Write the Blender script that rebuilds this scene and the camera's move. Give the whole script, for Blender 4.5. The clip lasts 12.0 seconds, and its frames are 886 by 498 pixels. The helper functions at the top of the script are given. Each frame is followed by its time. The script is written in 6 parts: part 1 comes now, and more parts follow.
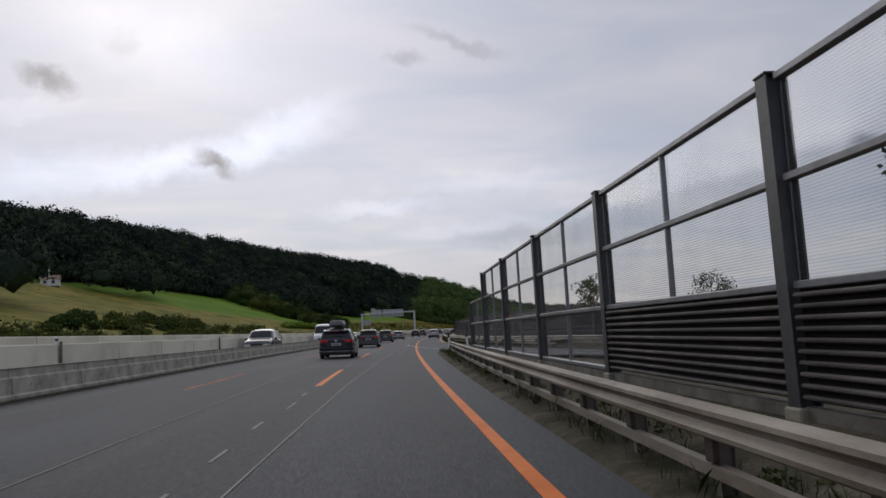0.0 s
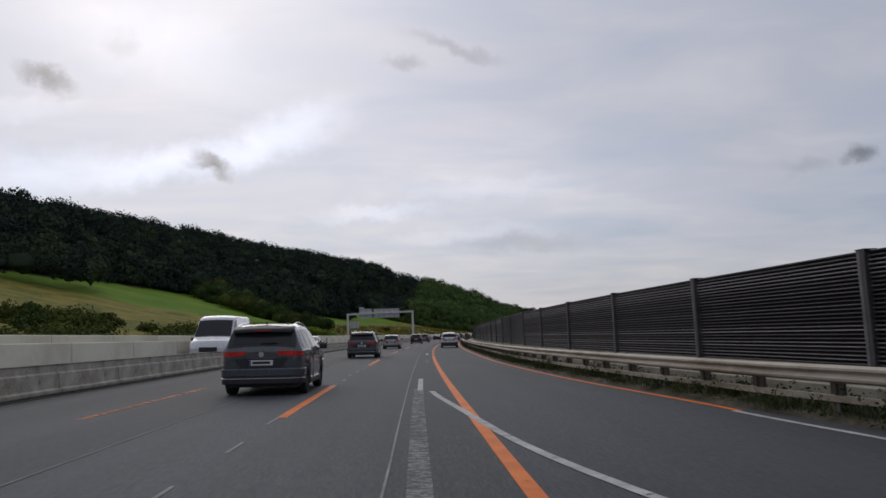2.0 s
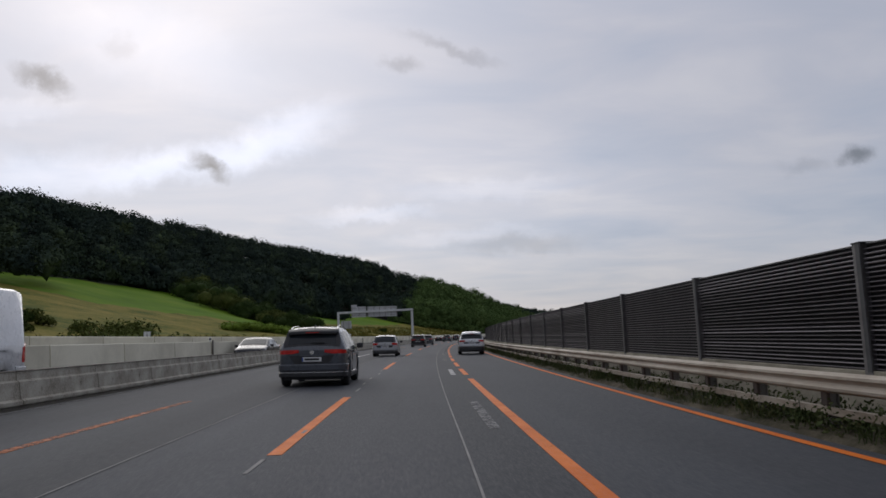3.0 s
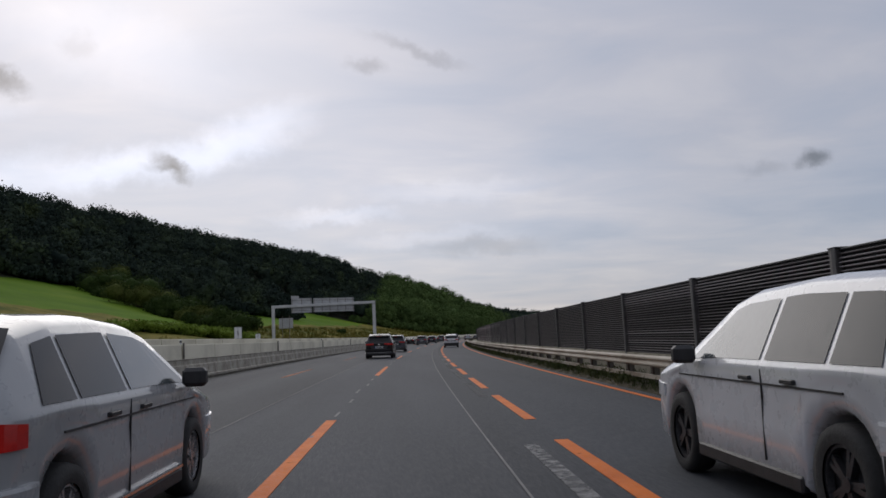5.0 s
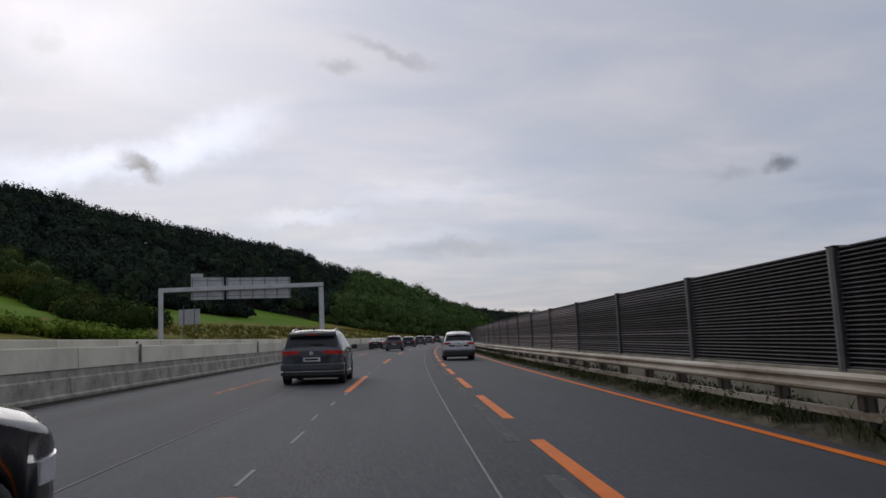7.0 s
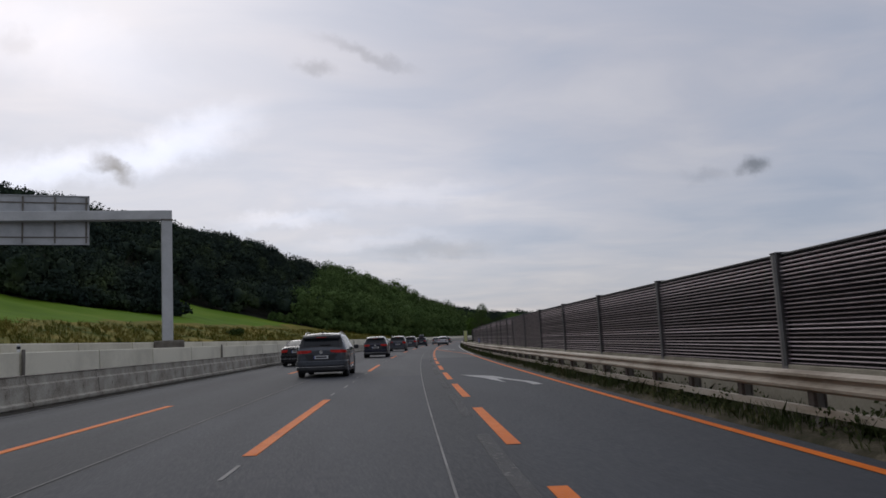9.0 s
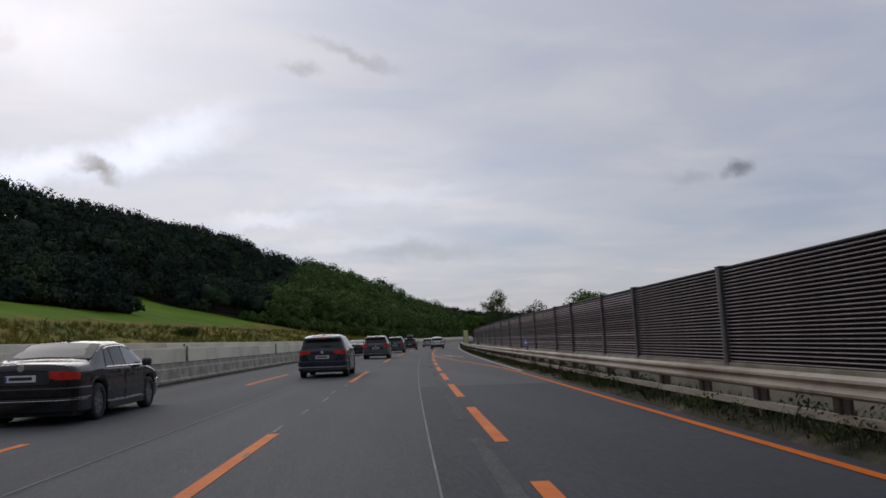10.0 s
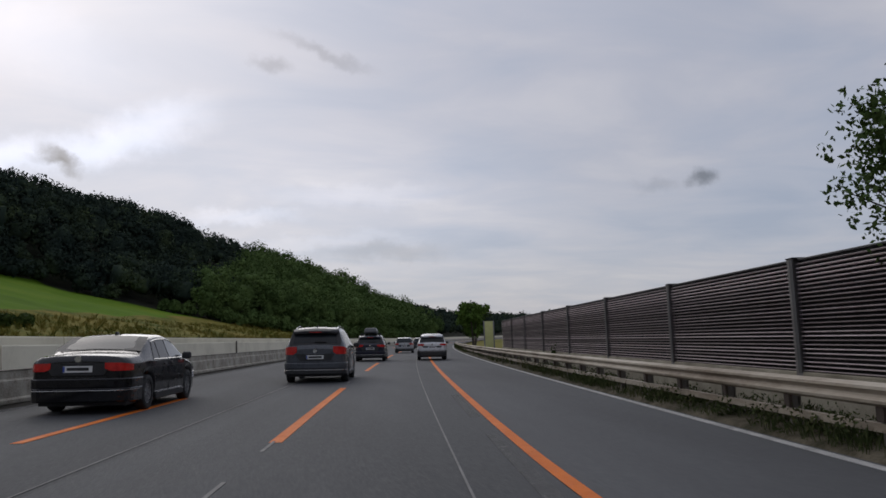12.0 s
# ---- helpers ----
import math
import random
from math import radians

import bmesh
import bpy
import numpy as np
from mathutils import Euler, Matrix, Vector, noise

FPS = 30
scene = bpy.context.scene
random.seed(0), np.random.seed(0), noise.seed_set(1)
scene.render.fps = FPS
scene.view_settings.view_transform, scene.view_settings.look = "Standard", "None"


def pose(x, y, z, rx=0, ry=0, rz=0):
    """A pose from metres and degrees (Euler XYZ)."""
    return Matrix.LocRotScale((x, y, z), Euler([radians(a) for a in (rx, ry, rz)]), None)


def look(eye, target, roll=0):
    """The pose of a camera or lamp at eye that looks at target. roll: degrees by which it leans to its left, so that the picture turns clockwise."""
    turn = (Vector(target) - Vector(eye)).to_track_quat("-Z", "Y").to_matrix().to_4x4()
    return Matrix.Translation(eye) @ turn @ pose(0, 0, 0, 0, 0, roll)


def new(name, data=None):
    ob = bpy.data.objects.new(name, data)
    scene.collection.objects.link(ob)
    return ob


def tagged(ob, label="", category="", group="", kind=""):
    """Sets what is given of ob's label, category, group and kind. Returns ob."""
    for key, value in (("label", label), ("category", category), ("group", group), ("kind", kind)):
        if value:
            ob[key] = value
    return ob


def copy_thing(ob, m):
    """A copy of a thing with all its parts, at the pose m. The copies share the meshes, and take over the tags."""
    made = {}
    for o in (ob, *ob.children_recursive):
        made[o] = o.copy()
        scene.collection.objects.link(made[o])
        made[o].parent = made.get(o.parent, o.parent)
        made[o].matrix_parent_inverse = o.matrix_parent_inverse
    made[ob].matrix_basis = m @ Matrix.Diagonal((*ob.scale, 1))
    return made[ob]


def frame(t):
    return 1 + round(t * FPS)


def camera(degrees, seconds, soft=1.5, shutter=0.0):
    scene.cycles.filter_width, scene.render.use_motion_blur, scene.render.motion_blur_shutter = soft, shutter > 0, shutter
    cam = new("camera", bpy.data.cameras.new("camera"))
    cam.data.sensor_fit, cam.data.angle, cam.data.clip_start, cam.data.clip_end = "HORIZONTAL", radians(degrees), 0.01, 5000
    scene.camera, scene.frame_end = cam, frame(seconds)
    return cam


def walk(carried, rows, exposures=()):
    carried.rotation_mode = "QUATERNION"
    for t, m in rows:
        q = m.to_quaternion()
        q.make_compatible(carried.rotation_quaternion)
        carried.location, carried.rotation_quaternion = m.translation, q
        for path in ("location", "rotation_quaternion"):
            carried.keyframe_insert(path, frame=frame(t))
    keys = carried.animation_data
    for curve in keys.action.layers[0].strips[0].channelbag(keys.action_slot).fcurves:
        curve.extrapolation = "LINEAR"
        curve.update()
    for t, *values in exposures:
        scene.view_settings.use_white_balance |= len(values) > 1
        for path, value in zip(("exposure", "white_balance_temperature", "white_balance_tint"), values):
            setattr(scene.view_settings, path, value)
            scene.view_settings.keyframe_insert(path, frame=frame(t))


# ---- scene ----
# ---- the road's line: an arc that bends to the right, climbing a little, with a crossfall ----
R, GRADE, BANK = 1779.0, 0.02, 0.02


def P(s, d, h=0.0):
    """s metres along the road, d metres to the right of the orange lane line, h above the road's plane."""
    a, r = s / R, R - d
    return Vector((R - r * math.cos(a), r * math.sin(a), GRADE * s - BANK * d + h))


def PV(s, d, h):
    """P for arrays."""
    a, r = s / R, R - d
    return np.stack([R - r * np.cos(a), r * np.sin(a), GRADE * s - BANK * d + h], -1)


# ---- camera: seconds, metres along, metres right of the line, yaw off the road's heading, pitch, roll ----
PATH = [
    (0, -0.87, -1.167, 3.977, 6.931, 3.200), (0.5, 12.70, -1.110, 3.785, 7.108, 2.743), (1, 26.13, -1.068, 3.514, 7.235, 2.400),
    (1.5, 39.76, -0.924, 3.118, 7.232, 2.250), (2, 53.48, -0.961, 2.591, 7.306, 2.325), (2.5, 67.26, -1.137, 2.156, 7.328, 2.420),
    (3, 80.95, -1.414, 1.878, 7.402, 2.420), (3.5, 94.42, -1.657, 1.627, 7.533, 2.450), (5.5, 146.14, -1.696, 2.937, 7.415, 2.900),
    (6, 159.20, -1.637, 2.948, 7.508, 2.866), (6.5, 172.42, -1.657, 2.954, 7.540, 2.750), (7, 185.88, -1.565, 2.963, 7.454, 2.720),
    (9, 243.40, -1.200, 2.735, 7.496, 3.150), (9.5, 258.68, -1.164, 2.730, 7.496, 3.150), (10, 274.13, -1.100, 2.720, 7.560, 3.090),
    (10.5, 289.62, -1.120, 2.820, 7.565, 2.913), (11, 305.75, -1.169, 2.916, 7.526, 2.675), (11.5, 319.90, -1.221, 2.950, 7.519, 2.413),
    (12, 334.50, -1.476, 3.326, 7.528, 2.096)]
EYE = 1.25
cam = camera(57.9, 12.0, soft=1.6)
walk(cam, [(t, pose(*P(s, d, EYE), 90 + pitch, roll, -math.degrees(s / R) - yaw)) for t, s, d, yaw, pitch, roll in PATH])

# ---- sky: thin bright overcast, the sun behind it ahead and to the left ----
SUN_AZ, SUN_EL = radians(-14), radians(34)
sun_dir = Vector((math.sin(SUN_AZ) * math.cos(SUN_EL), math.cos(SUN_AZ) * math.cos(SUN_EL), math.sin(SUN_EL)))
world = bpy.data.worlds.new("sky")
scene.world = world
world.use_nodes = True
W = world.node_tree


def node(tree, kind, **values):
    n = tree.nodes.new(kind)
    for key, v in values.items():
        if key == "op":
            n.operation = v
        elif key == "blend":
            n.data_type, n.blend_type = "RGBA", v
        elif key == "dims":
            n.noise_dimensions = v
        else:
            n.inputs[int(key[1:])].default_value = v
    return n


def wire(tree, a, b, out=0, into=0):
    tree.links.new(a.outputs[out], b.inputs[into])


def ramp(tree, stops):
    n = tree.nodes.new("ShaderNodeValToRGB")
    e = n.color_ramp.elements
    while len(e) < len(stops):
        e.new(0.5)
    for el, (p, c) in zip(e, stops):
        el.position, el.color = p, (*c, 1)
    return n


back = W.nodes["Background"]
sky = W.nodes.new("ShaderNodeTexSky")
sky.sky_type, sky.sun_disc = "NISHITA", False
sky.sun_elevation, sky.sun_rotation = SUN_EL, SUN_AZ
sky.air_density, sky.dust_density = 1.0, 2.0
dim = node(W, "ShaderNodeMix", blend="MULTIPLY", i0=1.0, i7=(0.015, 0.015, 0.015, 1))
wire(W, sky, dim, 0, 6)
co = W.nodes.new("ShaderNodeTexCoord")
sep = W.nodes.new("ShaderNodeSeparateXYZ")
wire(W, co, sep)
up = node(W, "ShaderNodeMath", op="MAXIMUM", i1=0.0)
wire(W, sep, up, 2)
lift = node(W, "ShaderNodeMath", op="ADD", i1=0.10)
wire(W, up, lift)
flat = node(W, "ShaderNodeVectorMath", op="DIVIDE")
wire(W, co, flat)
tri = W.nodes.new("ShaderNodeCombineXYZ")
for k in range(3):
    wire(W, lift, tri, 0, k)
wire(W, tri, flat, 0, 1)
turn = W.nodes.new("ShaderNodeMapping")
turn.inputs["Rotation"].default_value = (0, 0, radians(14))
turn.inputs["Scale"].default_value = (0.62, 0.92, 0.0)
wire(W, flat, turn)
big = node(W, "ShaderNodeTexNoise", dims="3D", i2=0.62, i3=4.0, i4=0.50)
wire(W, turn, big)
big.inputs["Distortion"].default_value = 0.35
wisp = node(W, "ShaderNodeTexNoise", dims="3D", i2=2.2, i3=5.0, i4=0.55)
wisp.inputs["Distortion"].default_value = 0.5
wire(W, turn, wisp)
both = node(W, "ShaderNodeMath", op="MULTIPLY_ADD", i1=0.40)
wire(W, wisp, both)
part_big = node(W, "ShaderNodeMath", op="MULTIPLY", i1=0.62)
wire(W, big, part_big)
wire(W, part_big, both, 0, 2)
cloud = ramp(W, [(0.38, (0.315, 0.352, 0.445)), (0.475, (0.375, 0.398, 0.478)), (0.54, (0.42, 0.428, 0.494)), (0.64, (0.51, 0.50, 0.54))])
wire(W, both, cloud)
# the veil is brighter towards the hidden sun
toward = node(W, "ShaderNodeVectorMath", op="DOT_PRODUCT", i1=tuple(sun_dir))
wire(W, co, toward)
near_sun = node(W, "ShaderNodeMapRange", i1=0.72, i2=1.0, i3=0.0, i4=1.0)
wire(W, toward, near_sun, 1)
power = node(W, "ShaderNodeMath", op="POWER", i1=1.6)
wire(W, near_sun, power)
gain = node(W, "ShaderNodeMath", op="MULTIPLY_ADD", i1=0.40, i2=0.90)
wire(W, power, gain)
# torn brighter banks and small grey wisps, on a plane square to the way ahead
AHEAD, RIGHT = Vector((0.07, 0.988, 0.132)).normalized(), Vector((0.996, -0.073, -0.048)).normalized()
axes = [RIGHT, AHEAD.cross(RIGHT) * -1, AHEAD]
dots = []
for axis in axes:
    n = node(W, "ShaderNodeVectorMath", op="DOT_PRODUCT", i1=tuple(axis))
    wire(W, co, n)
    dots.append(n)
deep = node(W, "ShaderNodeMath", op="MAXIMUM", i1=0.05)
wire(W, dots[2], deep, 1)
plane = W.nodes.new("ShaderNodeCombineXYZ")
for k in range(2):
    q = node(W, "ShaderNodeMath", op="DIVIDE")
    wire(W, dots[k], q, 1)
    wire(W, deep, q, 0, 1)
    wire(W, q, plane, 0, k)
tear = node(W, "ShaderNodeTexNoise", dims="3D", i2=20.0, i3=6.0, i4=0.62)
wire(W, plane, tear)
off = node(W, "ShaderNodeVectorMath", op="SUBTRACT", i1=(0.5, 0.5, 0.5))
wire(W, tear, off, 1)
off2 = node(W, "ShaderNodeVectorMath", op="SCALE", i3=0.05)
wire(W, off, off2)
torn = node(W, "ShaderNodeVectorMath", op="ADD")
wire(W, plane, torn)
wire(W, off2, torn, 0, 1)
# centre right and up, half width, half height, turn, gain
BANKS = [(-0.205, 0.135, 0.085, 0.026, 22, 0.50), (-0.32, 0.100, 0.11, 0.020, 12, 0.42), (-0.44, 0.085, 0.14, 0.026, 6, 0.36), (-0.56, 0.09, 0.10, 0.030, 0, 0.20), (-0.52, 0.165, 0.07, 0.012, 4, 0.16), (-0.36, 0.25, 0.15, 0.045, -18, 0.20),
         (-0.085, 0.040, 0.07, 0.008, 2, 0.30), (0.06, 0.072, 0.11, 0.014, 3, 0.16), (0.03, 0.015, 0.10, 0.009, 6, 0.14), (0.10, 0.055, 0.26, 0.07, 0, 0.10),
         (-0.495, 0.205, 0.036, 0.011, -26, -0.75), (-0.285, 0.100, 0.026, 0.010, -24, -1.25), (-0.305, 0.095, 0.022, 0.005, 0, -0.4), (-0.052, 0.229, 0.026, 0.008, -10, -0.32), (0.015, 0.247, 0.060, 0.007, -18, -0.28),
         (-0.40, 0.247, 0.020, 0.012, -30, -0.22), (0.10, 0.005, 0.075, 0.012, 3, -0.20), (0.52, 0.118, 0.020, 0.011, 20, -0.55), (0.46, 0.105, 0.03, 0.009, 0, -0.14), (0.08, 0.28, 0.22, 0.10, 0, -0.08)]
last = gain
for x, y, w, h, turned, much in BANKS:
    place = W.nodes.new("ShaderNodeMapping")
    place.vector_type = "TEXTURE"
    place.inputs["Location"].default_value = (x, y, 0)
    place.inputs["Rotation"].default_value = (0, 0, radians(turned))
    place.inputs["Scale"].default_value = (w * 1.5, h * 1.7, 1)
    wire(W, torn if h < 0.05 else plane, place)
    away = node(W, "ShaderNodeVectorMath", op="LENGTH")
    wire(W, place, away)
    mask = node(W, "ShaderNodeMapRange", i1=1.0, i2=0.1, i3=0.0, i4=much)
    mask.interpolation_type = "SMOOTHSTEP"
    wire(W, away, mask, 1)
    more = node(W, "ShaderNodeMath", op="ADD")
    wire(W, last, more)
    wire(W, mask, more, 0, 1)
    last = more
glow = node(W, "ShaderNodeVectorMath", op="SCALE")
wire(W, cloud, glow)
wire(W, last, glow, 0, 3)
total = node(W, "ShaderNodeMix", blend="ADD", i0=1.0)
wire(W, glow, total, 0, 6)
wire(W, dim, total, 2, 7)
wire(W, total, back, 2)
back.inputs[1].default_value = 1.0

sun = new("sun", bpy.data.lights.new("sun", "SUN"))
sun.data.energy, sun.data.angle, sun.data.color = 0.7, radians(55), (1.0, 0.95, 0.88)
sun.matrix_basis = look(sun_dir * 100, (0, 0, 0))


# ---- materials ----
def material(name, stops, scale=4.0, rough=0.7, metal=0.0, bump=0.0, bump_scale=60.0, coat=0.0, detail=5.0, stretch=(1, 1, 1), per="noise", spec=0.5, fine=0.25, grain=14):
    """A surface whose colour runs through the stops by a coarse and a fine noise at real size, with a fine relief."""
    m = bpy.data.materials.new(name)
    m.use_nodes = True
    t = m.node_tree
    b = t.nodes["Principled BSDF"]
    c = t.nodes.new("ShaderNodeTexCoord")
    mp = t.nodes.new("ShaderNodeMapping")
    mp.inputs["Scale"].default_value = stretch
    wire(t, c, mp, 3)
    coarse = node(t, "ShaderNodeTexNoise", i2=scale, i3=detail, i4=0.6)
    wire(t, mp, coarse)
    small = node(t, "ShaderNodeTexNoise", i2=scale * grain, i3=3.0, i4=0.6)
    wire(t, mp, small)
    mixed = node(t, "ShaderNodeMix", i0=fine)
    wire(t, coarse, mixed, 0, 2)
    wire(t, small, mixed, 0, 3)
    value = mixed
    if per != "noise":
        info = t.nodes.new("ShaderNodeObjectInfo" if per == "object" else "ShaderNodeNewGeometry")
        again = node(t, "ShaderNodeMix", i0=0.4 if per == "island" else 0.16)
        wire(t, mixed, again, 0, 2)
        t.links.new(info.outputs["Random" if per == "object" else "Random Per Island"], again.inputs[3])
        value = again
    r = ramp(t, stops)
    wire(t, value, r)
    wire(t, r, b)
    rr = node(t, "ShaderNodeMapRange", i1=0.3, i2=0.7, i3=max(0.02, rough - 0.1), i4=min(1.0, rough + 0.1))
    wire(t, small, rr)
    t.links.new(rr.outputs[0], b.inputs["Roughness"])
    b.inputs["Metallic"].default_value, b.inputs["Coat Weight"].default_value = metal, coat
    b.inputs["Specular IOR Level"].default_value = spec
    if bump:
        n2 = node(t, "ShaderNodeTexNoise", i2=bump_scale, i3=4.0)
        wire(t, c, n2, 3)
        bp = node(t, "ShaderNodeBump", i0=bump, i1=0.02)
        wire(t, n2, bp, 0, 3 if bp.inputs[3].name == "Height" else 2)
        t.links.new(bp.outputs[0], b.inputs["Normal"])
    return m


def worn(m, lo, hi, scale, thin):
    """Lets the asphalt show through a marking where its paint is gone."""
    t = m.node_tree
    c = t.nodes.new("ShaderNodeTexCoord")
    a = node(t, "ShaderNodeTexNoise", i2=scale, i3=8.0, i4=0.72)
    wire(t, c, a, 3)
    r = node(t, "ShaderNodeMapRange", i1=lo, i2=hi, i3=0.0, i4=thin)
    wire(t, a, r)
    gone = t.nodes.new("ShaderNodeBsdfTransparent")
    mix = t.nodes.new("ShaderNodeMixShader")
    wire(t, r, mix)
    wire(t, gone, mix, 0, 1)
    wire(t, t.nodes["Principled BSDF"], mix, 0, 2)
    wire(t, mix, t.nodes["Material Output"])
    return m


def grey(v, tint=(1, 1, 1)):
    return tuple(v * q for q in tint)


def two(a, b):
    return [(0.36, a), (0.64, b)]


def streaked(m, low, high):
    """Polished and dirty wheel tracks, by how far across the road a place lies."""
    t = m.node_tree
    b = t.nodes["Principled BSDF"]
    a = t.nodes.new("ShaderNodeAttribute")
    a.attribute_name = "across"
    lane = node(t, "ShaderNodeTexNoise", dims="1D", i1=0.0, i2=0.55, i3=3.0, i4=0.55)
    t.links.new(a.outputs["Fac"], lane.inputs["W"])
    c = t.nodes.new("ShaderNodeTexCoord")
    patch = node(t, "ShaderNodeTexNoise", i2=0.055, i3=4.0, i4=0.6)
    wire(t, c, patch, 3)
    both = node(t, "ShaderNodeMath", op="MULTIPLY_ADD", i1=0.65)
    wire(t, lane, both)
    half = node(t, "ShaderNodeMath", op="MULTIPLY", i1=0.35)
    wire(t, patch, half)
    wire(t, half, both, 0, 2)
    fit = node(t, "ShaderNodeMapRange", i1=0.36, i2=0.64, i3=low, i4=high)
    wire(t, both, fit)
    old = b.inputs[0].links[0].from_socket
    mul = node(t, "ShaderNodeVectorMath", op="SCALE")
    t.links.new(old, mul.inputs[0])
    wire(t, fit, mul, 0, 3)
    wire(t, mul, b)
    return m


ASPHALT = material("asphalt", two((0.0456, 0.0485, 0.0550), (0.0627, 0.0660, 0.0740)), 0.35, 0.78, fine=0.22, grain=110, detail=2.5, spec=0.35, bump=0.22, bump_scale=180, stretch=(1.2, 0.12, 1))
ASPHALT_PALE = material("pale_asphalt", two((0.0480, 0.0499, 0.0530), (0.0654, 0.0677, 0.0710)), 0.35, 0.8, fine=0.22, grain=110, detail=2.5, spec=0.35, bump=0.22, bump_scale=180, stretch=(1.2, 0.12, 1))
ASPHALT_DARK = material("dark_asphalt", two((0.0235, 0.0266, 0.0330), (0.0340, 0.0382, 0.0462)), 0.4, 0.75, fine=0.22, grain=110, detail=2.5, spec=0.35, bump=0.22, bump_scale=180, stretch=(1.2, 0.12, 1))
ASPHALT_LIGHT = material("light_worn_asphalt", two((0.0560, 0.0580, 0.0615), (0.0775, 0.0800, 0.0840)), 0.35, 0.78, fine=0.22, grain=110, detail=2.5, spec=0.35, bump=0.22, bump_scale=180, stretch=(1.2, 0.12, 1))
for m in (ASPHALT, ASPHALT_PALE, ASPHALT_DARK, ASPHALT_LIGHT):
    streaked(m, 0.80, 1.22)
ASPHALT_OLD = streaked(material("old_dark_asphalt", two((0.0340, 0.0355, 0.0385), (0.0480, 0.0500, 0.0535)), 0.35, 0.78, fine=0.22, grain=110, detail=2.5, spec=0.35, bump=0.22, bump_scale=180, stretch=(1.2, 0.12, 1)), 0.80, 1.22)
SEAL = material("joint_seal", two((0.10, 0.10, 0.097), (0.20, 0.195, 0.188)), 1.2, 0.7)
ORANGE = material("orange_paint", two((0.60, 0.130, 0.009), (0.75, 0.190, 0.020)), 1.5, 0.6, spec=0.12, bump=0.2, bump_scale=90)
ORANGE_WORN = material("worn_orange_paint", two((0.38, 0.12, 0.045), (0.62, 0.18, 0.045)), 0.8, 0.6, spec=0.12)
WHITE_PAINT = material("white_road_paint", two((0.27, 0.27, 0.262), (0.54, 0.53, 0.515)), 2.6, 0.7, spec=0.15, fine=0.45, bump=0.2, bump_scale=90)
GHOST = material("blasted_marking", [(0.40, (0.11, 0.11, 0.108)), (0.52, (0.16, 0.158, 0.152)), (0.72, (0.24, 0.235, 0.225))], 1.7, 0.85, fine=0.5)
FADED = material("faded_white_marking", [(0.36, (0.13, 0.13, 0.127)), (0.5, (0.24, 0.237, 0.23)), (0.68, (0.36, 0.355, 0.345))], 2.2, 0.85, fine=0.5)
worn(FADED, 0.30, 0.66, 8.0, 1.0)
worn(GHOST, 0.26, 0.74, 11.0, 0.9)
worn(WHITE_PAINT, 0.24, 0.42, 5.0, 1.0)
worn(ORANGE_WORN, 0.30, 0.62, 6.0, 0.9)
worn(ORANGE, 0.22, 0.38, 7.0, 1.0)
SOIL = material("dusty_verge_soil", [(0.36, (0.026, 0.028, 0.012)), (0.5, (0.070, 0.061, 0.041)), (0.66, (0.150, 0.130, 0.094))], 1.3, 0.95, spec=0.1, bump=1.0, bump_scale=30)
# dirt colour, kept dark to hold the shade at the barrier's foot too
GUTTER = material("gutter_dirt_and_shade", two((0.02, 0.019, 0.016), (0.055, 0.050, 0.042)), 2.0, 0.95, spec=0.1, bump=0.6)
CONCRETE = material("weathered_concrete", [(0.36, (0.155, 0.132, 0.100)), (0.50, (0.335, 0.310, 0.258)), (0.66, (0.46, 0.435, 0.375))], 1.8, 0.9, fine=0.4, bump=0.4, bump_scale=60)
PALE_CONCRETE = material("pale_concrete", [(0.34, (0.5230, 0.4910, 0.3906)), (0.6, (0.7120, 0.6750, 0.5460))], 0.5, 0.88, bump=0.3, bump_scale=50, per="object")
CAP_CONCRETE = material("stained_concrete_cap", two((0.085, 0.074, 0.06), (0.22, 0.20, 0.165)), 1.8, 0.9, bump=0.4)
PLINTH = material("sandy_concrete_plinth", two((0.178, 0.160, 0.118), (0.36, 0.332, 0.262)), 1.4, 0.9, bump=0.4, per="object")
STEEL = material("galvanised_steel", [(0.38, (0.085, 0.062, 0.042)), (0.5, (0.20, 0.168, 0.125)), (0.66, (0.34, 0.30, 0.245))], 0.9, 0.65, metal=0.15, bump=0.15, stretch=(1, 0.4, 2))
STEEL_CLEAN = material("pale_galvanised_steel", [(0.36, (0.19, 0.145, 0.098)), (0.5, (0.37, 0.315, 0.245)), (0.66, (0.49, 0.44, 0.365))], 0.9, 0.65, metal=0.1, bump=0.15, stretch=(1, 0.4, 2))
STEEL_DULL = material("dull_zinc_steel", two((0.11, 0.098, 0.082), (0.20, 0.185, 0.16)), 2.0, 0.7, metal=0.3, bump=0.1)
RUST = material("rusty_spacer", two((0.03, 0.022, 0.018), (0.08, 0.055, 0.04)), 5.0, 0.8)
POST_GREY = material("grey_steel_post", two((0.10, 0.094, 0.094), (0.20, 0.19, 0.19)), 3.0, 0.55, metal=0.2, bump=0.1)
POST = material("dark_grey_post", two((0.040, 0.041, 0.046), (0.075, 0.077, 0.084)), 3.0, 0.5, metal=0.3, bump=0.1)
SLAT = material("dark_stained_slat", [(0.34, (0.075, 0.066, 0.071)), (0.48, (0.17, 0.153, 0.162)), (0.62, (0.36, 0.33, 0.343))], 3.0, 0.6, fine=0.55, bump=0.35, bump_scale=40, per="island", stretch=(1, 0.9, 6))
